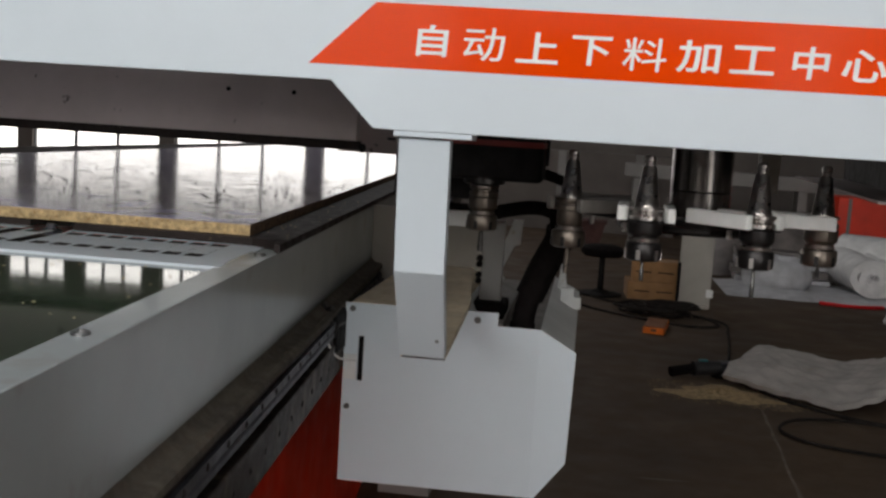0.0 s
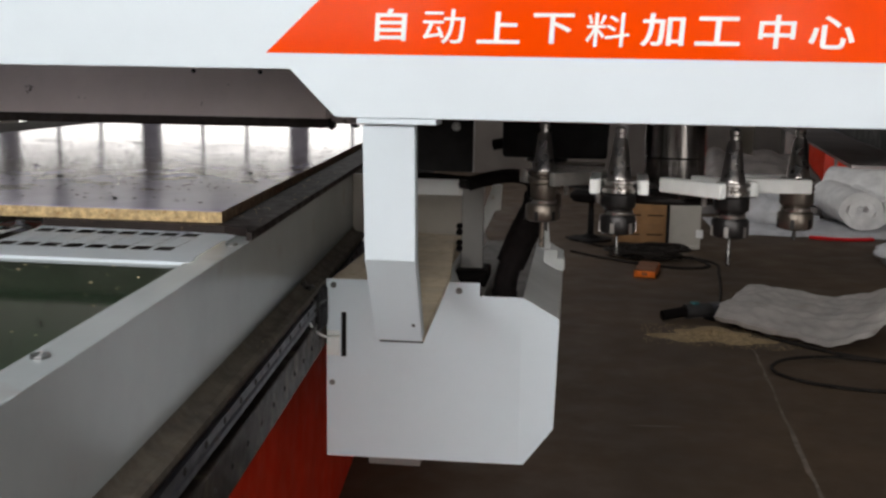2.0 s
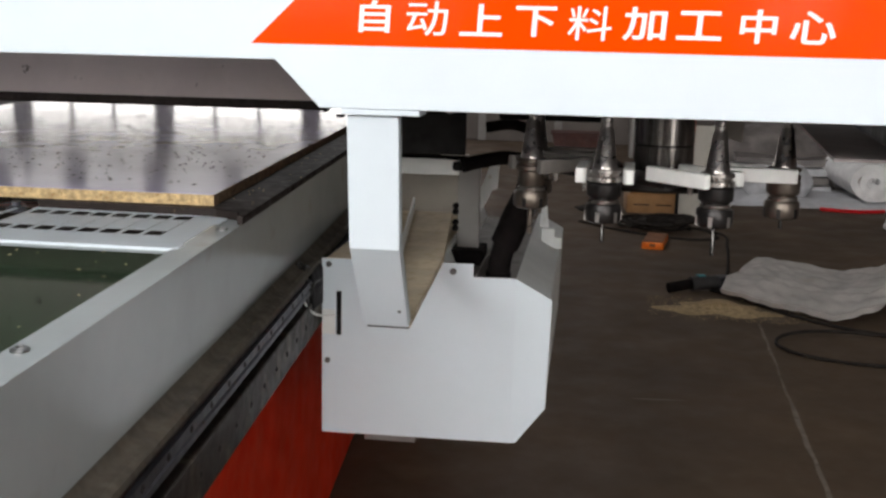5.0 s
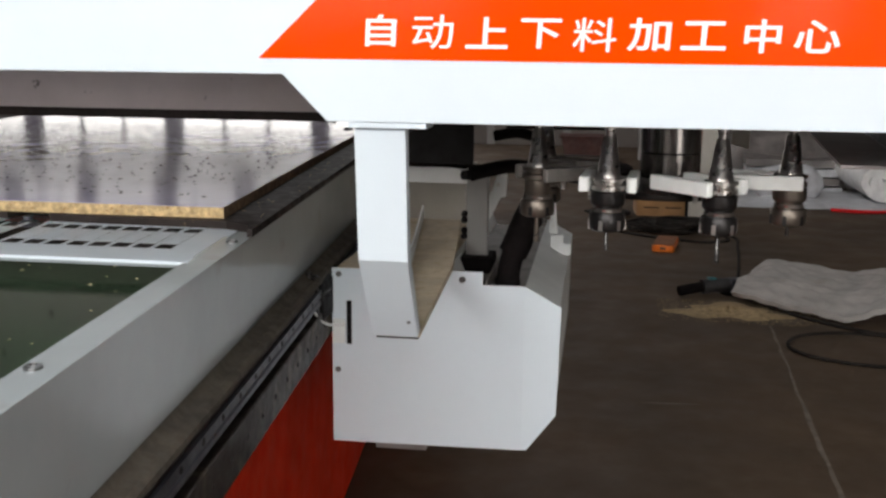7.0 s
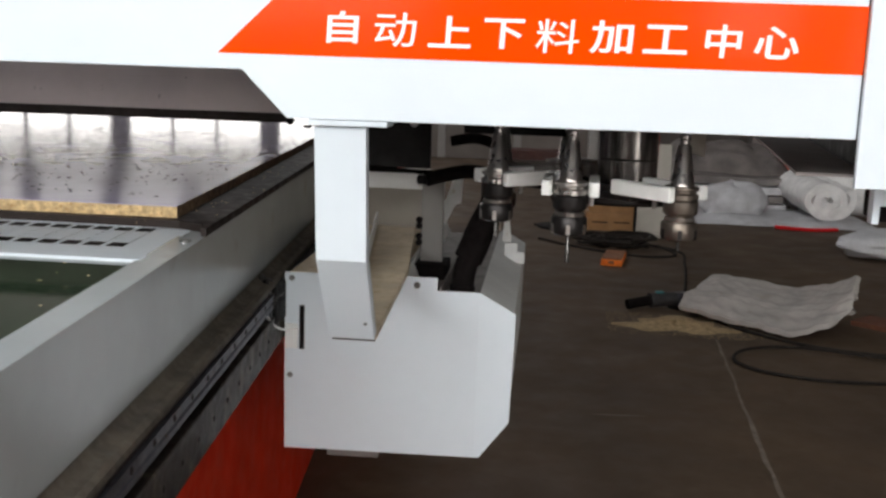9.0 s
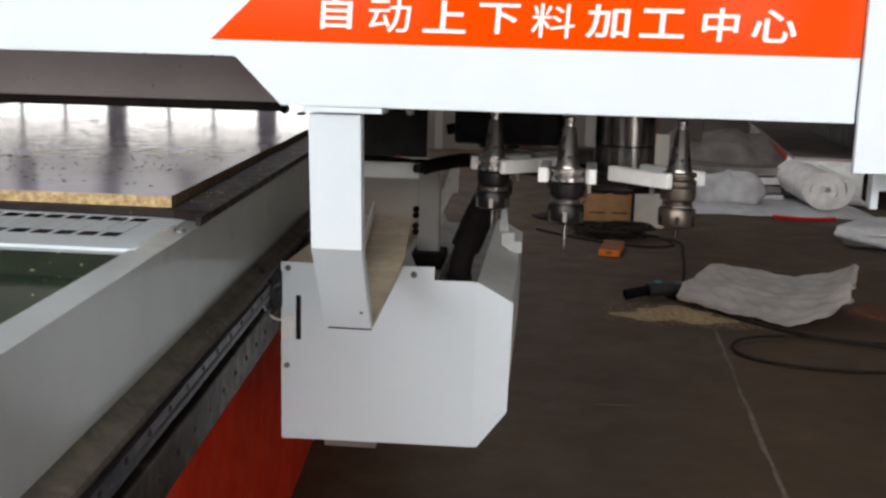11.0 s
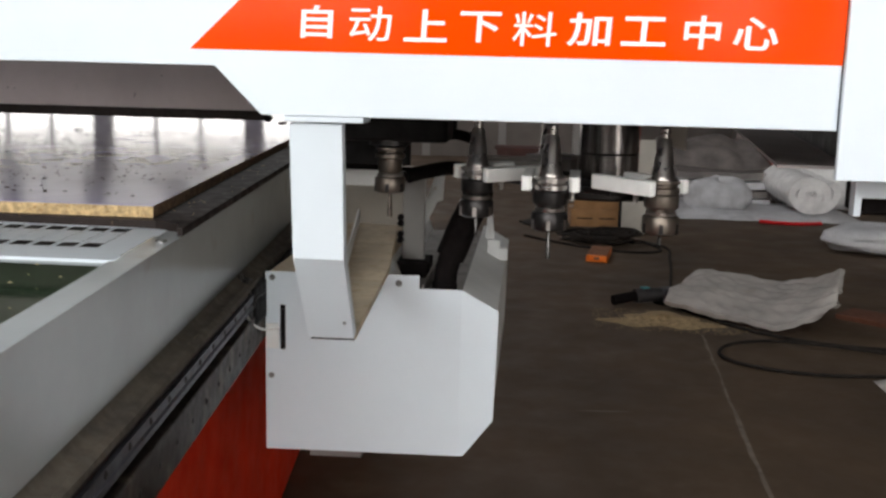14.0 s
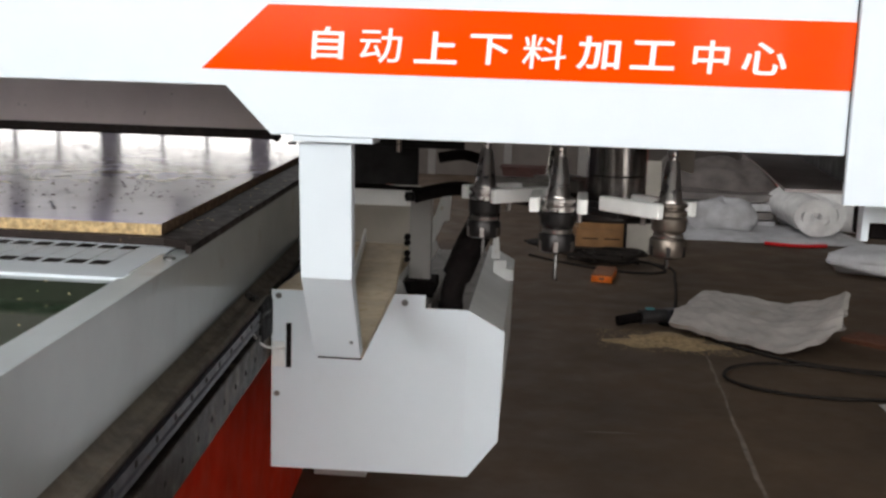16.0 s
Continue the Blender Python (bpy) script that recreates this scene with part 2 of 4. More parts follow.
def sheet(nx, ny, fn, thick=0.0):
    """A cloth or skin over a grid, fn(u, v) -> place."""
    bm = bmesh.new()
    top = [[bm.verts.new(fn(i / nx, j / ny)) for j in range(ny + 1)] for i in range(nx + 1)]
    faces = [bm.faces.new((top[i][j], top[i + 1][j], top[i + 1][j + 1], top[i][j + 1])) for i in range(nx) for j in range(ny)]
    if thick:
        bmesh.ops.recalc_face_normals(bm, faces=faces)
        bmesh.ops.solidify(bm, geom=faces, thickness=thick)
    return bm


def screw_head(r=0.006, h=0.003):
    bm = lathe([(r, 0), (r, h * 0.6), (r * 0.8, h), (r * 0.45, h), (r * 0.4, h * 0.4), (0.0003, h * 0.4)], 14)
    return bm


def sheared(bm, k=-0.083):
    """Cross edges of the bed run square to the beam."""
    for v in bm.verts:
        v.co.y += k * v.co.x
    return bm


# ---- hall ----
HX0, HX1, HY0, HY1, HZ = -16.0, 10.0, -9.0, 18.0, 7.5
fl = tagged(new("floor", mesh_of("floor", box(HX0 - 0.2, HX1 + 0.2, HY0 - 0.2, HY1 + 0.2, -0.2, 0.0), M["floor"])), "dark worn concrete factory floor with pale scuffs", "floor", kind="structure")
rng = random.Random(5)


def joint(pts, w):
    bm = bmesh.new()
    rows = []
    for (x, y) in pts:
        k = w * rng.uniform(0.5, 1.3)
        rows.append((bm.verts.new((x - k, y, 0.0025)), bm.verts.new((x + k, y, 0.0025))))
    for a, c in zip(rows, rows[1:]):
        bm.faces.new((a[0], a[1], c[1], c[0]))
    return bm


tagged(new("floor_joint", mesh_of("floor_joint", joint([(1.205 + 0.0066 * i + rng.uniform(-0.005, 0.005), 1.2 + i * 0.13) for i in range(26)], 0.009), M["crack"])), "pale cracked joint line in concrete floor", "floor joint", kind="structure")
tagged(new("floor_scuff", mesh_of("floor_scuff", sheet(10, 4, lambda u, v: (0.62 + 0.26 * u, 3.05 + (0.018 * v - 0.009) * math.sin(3.14 * u) + 0.02 * u, 0.0022)), M["crack"])), "pale scuff mark on concrete floor", "floor mark", kind="structure")
tagged(new("ceiling", mesh_of("ceiling", box(HX0 - 0.2, HX1 + 0.2, HY0 - 0.2, HY1 + 0.2, HZ, HZ + 0.15), M["roof"])), "grey sheet metal factory roof", "ceiling", kind="structure")
tagged(new("wall_west", mesh_of("wall_west", box(HX0 - 0.2, HX0, HY0, HY1, 0, HZ), M["wall"])), "dull grey plastered hall wall", "wall", kind="structure")
tagged(new("wall_east", mesh_of("wall_east", box(HX1, HX1 + 0.2, HY0, HY1, 0, HZ), M["wall"])), "dull grey plastered hall wall", "wall", kind="structure")
# south wall: two tall windows and an added, unseen gate, x from, x to, z from, z to
SOUTH = [(-5.4, -1.0, 1.9, 6.6), (-0.8, 1.9, 2.6, 6.6), (1.9, 2.6, 1.7, 6.6), (2.6, 3.2, 2.6, 6.6), (3.4, 7.4, 0.0, 4.5)]
bm, x = bmesh.new(), HX0
for xa, xb, z0, z1 in SOUTH:
    if xa > x:
        shape_box(bm, x, xa, HY0 - 0.2, HY0, 0, HZ)
    shape_box(bm, xa, xb, HY0 - 0.2, HY0, z1, HZ)
    if z0:
        shape_box(bm, xa, xb, HY0 - 0.2, HY0, 0, z0)
    x = xb
shape_box(bm, x, HX1, HY0 - 0.2, HY0, 0, HZ)
tagged(new("wall_south", mesh_of("wall_south", bm, M["wall"])), "dull grey hall wall with tall windows and an added, unseen gate opening", "wall", kind="structure")
tagged(new("backdrop", mesh_of("backdrop", box(-12, 9.5, HY0 - 1.0, HY0 - 0.9, -0.2, 7.4), sky_glow)), "bright overcast daylight outside the windows and the added gate opening", "backdrop", kind="structure")
# north wall with two rows of windows between columns
ROWS = [(0.25, 2.42, 2.94, -4.88, 0.32, 4), (3.93, 4.30, 1.63, -8.06, 0.38, 6)]
bm = box(HX0, HX1, HY1, HY1 + 0.2, 0, 0.25)
shape_box(bm, HX0, HX1, HY1, HY1 + 0.2, 2.42, 3.93)
shape_box(bm, HX0, HX1, HY1, HY1 + 0.2, 4.30, HZ)
holes = []
for z0, z1, period, x, w, count in ROWS:
    x += period if count == 4 else 2 * period
    shape_box(bm, x - w / 2, HX1, HY1, HY1 + 0.2, z0, z1)
    for k in range(count):
        holes.append((x - period + w / 2, x - w / 2, z0, z1))
        x -= period
        shape_box(bm, x - w / 2 if k < count - 1 else HX0, x + w / 2, HY1, HY1 + 0.2, z0, z1)
tagged(new("wall_north", mesh_of("wall_north", bm, M["wall"])), "dull grey hall wall with two rows of windows", "wall", kind="structure")
tagged(new("backdrop", mesh_of("backdrop", box(HX0, 5, HY1 + 1.0, HY1 + 1.1, 0, 6), sky_glow)), "bright overcast daylight outside the windows", "backdrop", kind="structure")
for i, (xa, xb, z0, z1) in enumerate(holes):
    w = tagged(new("window_%d" % (i + 1)), "steel framed factory window with three panes", "window", kind="structure")
    for k in range(4):
        xx = xa + k * (xb - xa) / 3
        part("mullion", box(xx - 0.025, xx + 0.025, HY1 + 0.06, HY1 + 0.12, z0, z1), M["frame"], w)
    part("transom", box(xa, xb, HY1 + 0.065, HY1 + 0.115, (z0 + z1) / 2 - 0.015, (z0 + z1) / 2 + 0.015), M["frame"], w)

# ---- machine bed ----
BED = pose(-0.100, 0.200, 0, 0, 0, 4.75)
bed = thing("machine_bed", BED, "grey-white router bed with linear rail and red base", "machine bed")
part("base", box(-2.2, -0.138, -2.6, 7.9, 0.0, 0.93, 0.006), M["red_base"], bed, "red painted base frame")
part("side_panel", prism([(-0.040, 1.182), (0.0, 1.182), (0.0, 1.034), (-0.004, 1.034), (-0.004, 1.176), (-0.040, 1.176)], "y", -2.6, 0.045, 0.0012), M["side"], bed, "grey-white folded sheet side panel")
part("rear_side_panel", prism([(-0.034, 1.180), (-0.003, 1.180), (-0.003, 1.034), (-0.007, 1.034), (-0.007, 1.174), (-0.034, 1.174)], "y", 0.047, 7.9), M["side"], bed, "grey-white folded sheet side panel in shade")
part("ledge", prism([(-0.12, 1.012), (0.026, 1.014), (0.030, 1.019), (0.029, 1.027), (0.022, 1.031), (-0.12, 1.031)], "y", -2.6, 7.9), M["ledge"], bed, "dusty steel ledge under the side panel")
fillet = sheet(120, 5, lambda u, v: (0.0006 + 0.0165 * v ** 1.5, -1.6 + 3.6 * u, 1.0312 + 0.013 * (1 - v) ** 2))
part("dust_fillet", fillet, M["ledge"], bed, "sawdust caked in the corner of the ledge", True)
part("rail_mount", box(-0.10, 0.023, -2.6, 7.9, 0.986, 1.0125), M["phenolic"], bed)
rail = part("linear_rail", prism([(0.012, 0.978), (0.029, 0.978), (0.029, 0.986), (0.026, 0.989), (0.029, 0.992), (0.029, 1.005), (0.012, 1.005)], "y", -2.6, 7.9), M["rail_steel"], bed, "ground steel linear rail")
# black filler that paints the shade between rail and rack beam
part("cable_gap", box(-0.10, 0.008, -2.6, 7.9, 0.9595, 0.975), M["black"], bed, "black strip for the shade in the gap")
low = part("rack_beam", box(-0.137, 0.030, -2.6, 7.9, 0.892, 0.960, 0.003), M["dusty_steel"], bed, "dusty steel rack beam with bolt holes")
part("rail_stop", box(-0.006, 0.024, -0.90, -0.84, 1.031, 1.043, 0.004), M["rubber"], bed, "black rubber rail stop")
hole_mesh = mesh_of("bolt", screw_head(0.0050, 0.0015), M["bolt"])
for i in range(34):
    for parent, z, u in ((rail, 0.998, 0.029), (low, 0.928, 0.0302)):
        ob = new("bolt", hole_mesh)
        ob.matrix_basis = pose(u, -1.5 + i * 0.085 + (0.03 if parent == low else 0), z, 0, 90, 0)
        ob.parent = parent
cap_mesh = mesh_of("panel_screw", screw_head(0.0085, 0.004), M["screw"], True)
for u, v in ((-0.027, -0.612), (-0.016, 0.002), (-0.016, -1.16)):
    ob = new("panel_screw", cap_mesh)
    ob.matrix_basis = pose(u, v, 1.182)
    ob.parent = bed
# slotted comb plate in front of the board
pl = bmesh.new()
y0, y1, x0, x1 = -0.118, 0.165, -1.9, -0.034
z0, z1 = 1.1810, 1.1818
slots = []
x = -0.088
while x > -1.85:
    slots.append((x - 0.0265, x))
    x -= 0.0335 if len(slots) % 12 else 0.075
ya, yb = -0.062, 0.106
shape_box(pl, x0, x1, y0, ya, z0, z1)
shape_box(pl, x0, -0.435, yb, y1, z0, z1)
shape_box(pl, -0.360, x1, yb, y1, z0, z1)
edge = x1
for i, (a, c) in enumerate(slots):
    shape_box(pl, c, edge, ya, yb, z0, z1)
    edge = a
    if i % 12 not in (8, 10):
        # blade set in the slot: open at both ends, a fine joint along one side
        prism([(a, ya + 0.036), (c - 0.0024, ya + 0.036), (c - 0.0024, yb - 0.036), (a, yb - 0.036)], "z", z0, z0 + 0.0003, bm=pl)
shape_box(pl, x0, edge, ya, yb, z0, z1)
part("comb_plate", sheared(pl), M["white"], bed, "grey slotted comb plate")
part("front_strip", sheared(box(-1.9, -0.034, -0.150, -0.1190, 1.1722, 1.1828, 0.0012)), M["white"], bed, "white edge strip before the belt")
ejector = part("ejector", lathe([(0.016, 0), (0.016, 0.02), (0.008, 0.024), (0.008, 0.03)], 16, at=(-0.392, 0.150, 1.160)), M["rail_steel"], bed, "round steel ejector pin", True)
part("bed_board", prism([(-1.9, 0.275), (-0.435, 0.168), (-0.420, 0.195), (-0.375, 0.190), (-0.355, 0.150), (-0.055, 0.112), (-0.012, 0.085), (-0.006, 0.050), (0.002, 0.050), (0.002, 7.9), (-1.9, 7.9)], "z", 1.1822, 1.1945), M["phenolic"], bed, "black dusty bed board")
part("belt_tray", box(-1.9, -0.034, -2.6, 0.2, 1.08, 1.10), M["black"], bed)
part("chip_tray", sheared(box(-1.88, -0.036, -0.108, 0.155, 1.110, 1.174)), M["brush"], bed, "black tray below the comb plate")

belt = thing("conveyor_belt", BED, "glossy dark green conveyor belt with wood chips", "conveyor belt")
part("belt_surface", sheared(box(-1.9, -0.043, -2.5, -0.110, 1.162, 1.1785, 0.002)), M["belt"], belt)
part("edge_guide", box(-0.0425, -0.0405, -2.5, -0.13, 1.165, 1.1812), M["side"], belt, "thin white belt guide")


def scatter(n, x0, x1, y0, y1, z, size, seed, power=1.0):
    r = random.Random(seed)
    verts, faces = [], []
    for _ in range(n):
        x, y = r.uniform(x0, x1), y0 + (y1 - y0) * r.random() ** power
        s, a = size * r.uniform(0.4, 1.5), r.uniform(0, 6.3)
        h = s * 0.35
        c, d = math.cos(a), math.sin(a)
        k = len(verts)
        for px, py in ((-1, -0.4), (0.9, -0.5), (1, 0.5), (-0.7, 0.45)):
            verts.append((x + s * (px * c - py * d), y + s * (px * d + py * c), z))
        verts.append((x + s * 0.2 * c, y + s * 0.2 * d, z + h))
        faces += [(k, k + 1, k + 4), (k + 1, k + 2, k + 4), (k + 2, k + 3, k + 4), (k + 3, k, k + 4)]
    return verts, faces


def litter(name, rows, material, label, m=None):
    me = bpy.data.meshes.new(name)
    me.from_pydata(rows[0], [], rows[1])
    me.materials.append(material)
    ob = new(name, me)
    if m is not None:
        ob.matrix_basis = m
    return tagged(ob, label, "wood chips", kind="stuff")


litter("belt_chips", scatter(420, -1.4, -0.045, -0.95, -0.16, 1.1787, 0.0021, 3, 1.5), M["chip"], "pale wood chips strewn on the green belt", BED)

# ---- sheet on the bed ----
skew = -0.090


def wood_sheet(y, x_right):
    s = thing("melamine_board", pose(x_right, y, 1.195), "lilac-grey melamine chipboard sheet lying on the bed", "wood panel", "sheets on the bed")
    part("core", prism([(0, 0), (-1.3, -0.010), (-1.3 + skew * 2.44, 2.44), (skew * 2.44, 2.44)], "z", 0, 0.0172), M["chipboard"], s, "pressed chipboard core")
    # thin strip over the core that carries the painted shade of this side
    part("side_edge", prism([(0.0006, 0.0), (0.0001, 0.0), (skew * 2.44 + 0.0001, 2.44), (skew * 2.44 + 0.0006, 2.44)], "z", 0, 0.0172), M["board_edge"], s, "sawn chipboard edge, shade put into its dark brown")
    part("face", prism([(-0.0005, 0.0005), (-1.2995, -0.0095), (-1.2995 + skew * 2.44, 2.4395), (skew * 2.44 - 0.0005, 2.4395)], "z", 0.0172, 0.0182), M["melamine"], s, "glossy lilac-grey melamine face")


for k in range(3):
    wood_sheet(0.330 + k * 2.446, -0.176 + skew * 2.446 * k)
rr = random.Random(11)
vs, fs = scatter(1250, -1.25, -0.02, 0.10, 1.6, 1.2136, 0.0034, 8, 1.2)
keepv, keepf = [], []
for i in range(len(vs) // 5):
    blk = vs[i * 5:i * 5 + 5]
    x, y = blk[0][0], blk[0][1]
    if x < -0.03 + skew * y and (y > 0.22 or rr.random() < 0.3):
        k = len(keepv)
        keepv += [(v[0] - 0.176, v[1] + 0.33, v[2]) for v in blk]
        keepf += [(k, k + 1, k + 4), (k + 1, k + 2, k + 4), (k + 2, k + 3, k + 4), (k + 3, k, k + 4)]
litter("board_chips", (keepv, keepf), M["darkchip"], "dark router chips strewn on the melamine sheet")
litter("ledge_dust", scatter(60, 0.0, 0.02, -1.2, 1.0, 1.0302, 0.0028, 4), M["chip"], "sawdust along the steel ledge", BED)
litter("bed_edge_dust", scatter(28, -0.06, 0.0, 0.06, 1.2, 1.1947, 0.0022, 14), M["chip"], "sawdust along the edge of the bed board", BED)

# ---- gantry ----
gantry = thing("router_gantry", pose(0, 0, 0), "white sheet-metal router gantry with red sign band", "machine gantry")
beam = part("beam_cover", prism([(-2.4, 1.4315), (0.027, 1.4305), (0.082, 1.375), (0.7405, 1.375), (0.7405, 2.05), (-2.4, 2.05)], "y", 0.0, 0.004, 0.0012), M["white"], gantry, "white sheet metal beam cover")
part("beam_lip", box(0.090, 0.738, 0.004, 0.020, 1.377, 1.379), M["white"], beam)
part("beam_top", box(-2.4, 1.5, 0.004, 1.05, 2.02, 2.05), M["white"], gantry)
part("beam_body", box(-2.4, 1.45, 0.02, 1.05, 1.70, 2.018, 0.004), M["machine_grey"], gantry, "grey structural beam behind the cover")
sign = part("sign_band", prism([(-0.0015, 1.4495), (0.7405, 1.4475), (0.7405, 1.5225), (0.0785, 1.5255)], "y", -0.0008, -0.0001), M["red_sign"], beam, "orange-red sign band with white writing")
TEXT = "自动上下料加工中心"
# middle of each character, its height on the band, width and height
SPOTS = [(0.149, 1.4832, 0.038, 0.037), (0.211, 1.482, 0.050, 0.039), (0.275, 1.4812, 0.051, 0.036), (0.337, 1.481, 0.048, 0.034), (0.399, 1.480, 0.051, 0.038),
         (0.460, 1.4807, 0.050, 0.037), (0.521, 1.480, 0.051, 0.032), (0.585, 1.480, 0.041, 0.037), (0.644, 1.480, 0.051, 0.036)]
for ch, (cx, cz, w, h) in zip(TEXT, SPOTS):
    cu = bpy.data.curves.new("character", "FONT")
    cu.body, cu.size, cu.extrude, cu.offset = ch, 0.0475, 0.0003, 0.0002 if ch in "动料" else 0.0008
    cu.align_x, cu.align_y = "CENTER", "CENTER"
    tmp = new("character", cu)
    bpy.context.view_layer.update()
    me = bpy.data.meshes.new_from_object(tmp.evaluated_get(bpy.context.evaluated_depsgraph_get()))
    bpy.data.objects.remove(tmp)
    if len(me.vertices):
        co = np.array([v.co[:] for v in me.vertices])
        lo, hi = co.min(0), co.max(0)
        kx, ky = w / (hi[0] - lo[0]), h / (hi[1] - lo[1])
        for v in me.vertices:
            y = (v.co.y - (lo[1] + hi[1]) / 2) * ky
            v.co.x = (v.co.x - (lo[0] + hi[0]) / 2) * kx * 0.97 + y * 0.05
            v.co.y = y
    me.materials.clear()
    me.materials.append(M["letter"])
    ob = new("character", me)
    ob.matrix_basis = pose(cx, -0.0013, cz, 90, 0, 0)
    ob.parent = beam
column = part("column_cover", box(0.7410, 1.45, -0.010, -0.002, 1.3205, 2.05, 0.001), M["white"], gantry, "white sheet metal column cover")
part("column_frame", prism([(0.797, 1.3205), (0.797, 1.266), (0.806, 1.266), (0.806, 1.289), (1.30, 1.289), (1.30, 1.3205)], "y", 0.10, 0.12, 0.001), M["white"], gantry, "white frame below the column cover")
part("drag_chain", box(0.82, 1.30, 0.15, 0.22, 1.262, 1.300, 0.004), M["rubber"], gantry, "black drag chain")
part("side_shelf", prism([(0.706, 0.122), (0.772, 0.66), (0.845, 1.30), (0.875, 1.56), (1.00, 1.56), (0.965, 1.35), (0.89, 0.80), (0.825, 0.30), (0.800, 0.122)], "z", 1.3212, 1.3252, 0.001), M["shelf"], gantry, "grey sheet shelf beside the magazine")
part("column_back", prism([(0.807, 0.215), (0.882, 0.79), (0.957, 1.34), (0.992, 1.55), (1.002, 1.55), (0.967, 1.34), (0.892, 0.79), (0.817, 0.215)], "z", 1.3230, 1.70), M["black"], gantry, "black inner column panel")
part("far_leg", box(-2.40, -2.26, 0.0, 0.34, 0.0, 1.4305, 0.004), M["white_dusty"], gantry)
part("column_leg", box(1.30, 1.45, 0.0, 0.34, 0.0, 1.3205, 0.004), M["white_dusty"], gantry)

# hanging post with slanted foot
post_bm = prism([(0.010, 1.366), (0.030, 1.366), (0.050, 1.204), (0.172, 1.074), (0.160, 1.064), (0.030, 1.199)], "x", 0.113, 0.177, 0.0012)
for v in post_bm.verts:
    v.co.x -= max(0, 1.204 - v.co.z) * 0.065
post = part("support_post", post_bm, M["white"], gantry, "white hanging sheet metal post with slanted foot")
part("post_flange", box(0.108, 0.204, -0.0005, 0.050, 1.3680, 1.3745, 0.001), M["white"], post)
for x, z, y in ((0.1600, 1.095, 0.1285),):
    part("post_screw", screw_head(0.0026, 0.002), M["screw"], post, at=pose(x, y, z, 136, 0, 0))
# thin black strip drawn in for the shadow line below the foot
part("foot_joint", box(0.108, 0.168, 0.160, 0.166, 1.0622, 1.0632), M["black"], post, "black strip for the shadow line under the foot")
part("foot_arm", prism([(0.100, 0.190), (0.165, 0.190), (0.146, 0.66), (0.094, 1.17), (0.0, 1.18), (0.066, 0.67)], "z", 1.056, 1.066, 0.001), M["arm_dust"], gantry, "horizontal arm strewn with sawdust")
part("arm_flange", prism([(0.099, 0.20), (0.102, 0.20), (0.067, 0.67), (0.002, 1.18), (-0.002, 1.18), (0.064, 0.67)], "z", 1.056, 1.098), M["white_dusty"], gantry)

# carriage box
OCT = [(-0.110, 0.668), (0.276, 0.6728), (0.276, 1.010), (0.193, 1.009), (0.193, 1.035), (-0.111, 1.032)]
carriage = part("carriage_box", prism(OCT, "y", 0.747, 0.750), M["white"], gantry, "white sheet metal carriage cover with cut corners")
facet = prism([(0.276, 0.673), (0.286, 0.673), (0.343, 0.746), (0.348, 0.968), (0.276, 1.010)], "y", 0.747, 0.750)
for v in facet.verts:
    v.co.y += (v.co.x - 0.276) * 0.16
part("corner_facet", facet, M["white"], carriage, "folded corner facet of the cover")
part("box_body", prism([(-0.106, 0.672), (0.283, 0.677), (0.340, 0.748), (0.344, 0.966), (0.275, 1.004), (0.275, 0.985), (0.135, 0.985), (0.118, 1.028), (-0.106, 1.028)], "y", 0.7635, 1.62), M["white_dusty"], gantry, "dusty white carriage housing")
part("box_tray", box(0.128, 0.274, 0.765, 1.6, 0.9852, 0.988), M["tray"], gantry, "dark dusty channel in the carriage housing")
part("tray_divider", box(0.196, 0.200, 0.77, 1.5, 0.988, 1.012), M["tray"], gantry)
part("top_dust", box(-0.104, 0.110, 0.765, 1.6, 1.0282, 1.0300), M["arm_dust"], gantry, "brown dust on top of the housing")
part("side_wing", prism([(0.300, 0.985), (0.323, 0.971), (0.350, 0.972), (0.349, 1.000), (0.331, 1.000), (0.331, 1.021), (0.300, 1.020)], "y", 1.28, 1.30), M["white_dusty"], gantry)
part("wing", prism([(0.283, 0.95), (0.315, 0.95), (0.300, 1.10), (0.294, 1.10)], "y", 1.45, 1.453), M["white_dusty"], gantry)
for x, z, r in ((-0.0965, 1.020, 0.0058), (-0.099, 0.8215, 0.0058), (0.153, 1.0185, 0.0065)):
    part("cover_screw", screw_head(r, 0.003), M["screw"], carriage, at=pose(x, 0.747, z, 90, 0, 0), smooth=True)
# slot not cut: its dark inside is a black plate on the cover
part("slot", box(-0.0805, -0.0705, 0.7455, 0.7469, 0.876, 0.966), M["black"], carriage, "black plate for the dark inside of a slot")
part("bent_tab", box(-0.109, -0.083, 0.741, 0.7465, 0.878, 0.928, 0.001), M["white_dusty"], carriage)
part("under_plate", box(-0.055, 0.058, 0.90, 1.25, 0.596, 0.674, 0.002), M["machine_grey"], gantry, "grey bracket under the housing")
# rail slider, wires
slider = part("rail_slider", box(-0.150, -0.106, 0.66, 0.745, 0.940, 1.022, 0.008), M["black"], gantry, "oily black rail slider block")
part("slider_cap", box(-0.146, -0.112, 0.640, 0.664, 0.950, 1.012, 0.006), M["bolt"], slider, "greasy end cap")
part("grease_nipple", lathe([(0.005, 0), (0.005, 0.006), (0.003, 0.010), (0.0045, 0.014)], 12), M["screw"], slider, at=pose(-0.128, 0.640, 0.99, 90, 0, 0), smooth=True)
part("wire", tube([(-0.132, 0.65, 1.030), (-0.122, 0.625, 1.015), (-0.112, 0.63, 0.965), (-0.104, 0.69, 0.930), (-0.082, 0.742, 0.918)], 0.0024, 8), M["nylon"], slider, "thin pale wire", True)
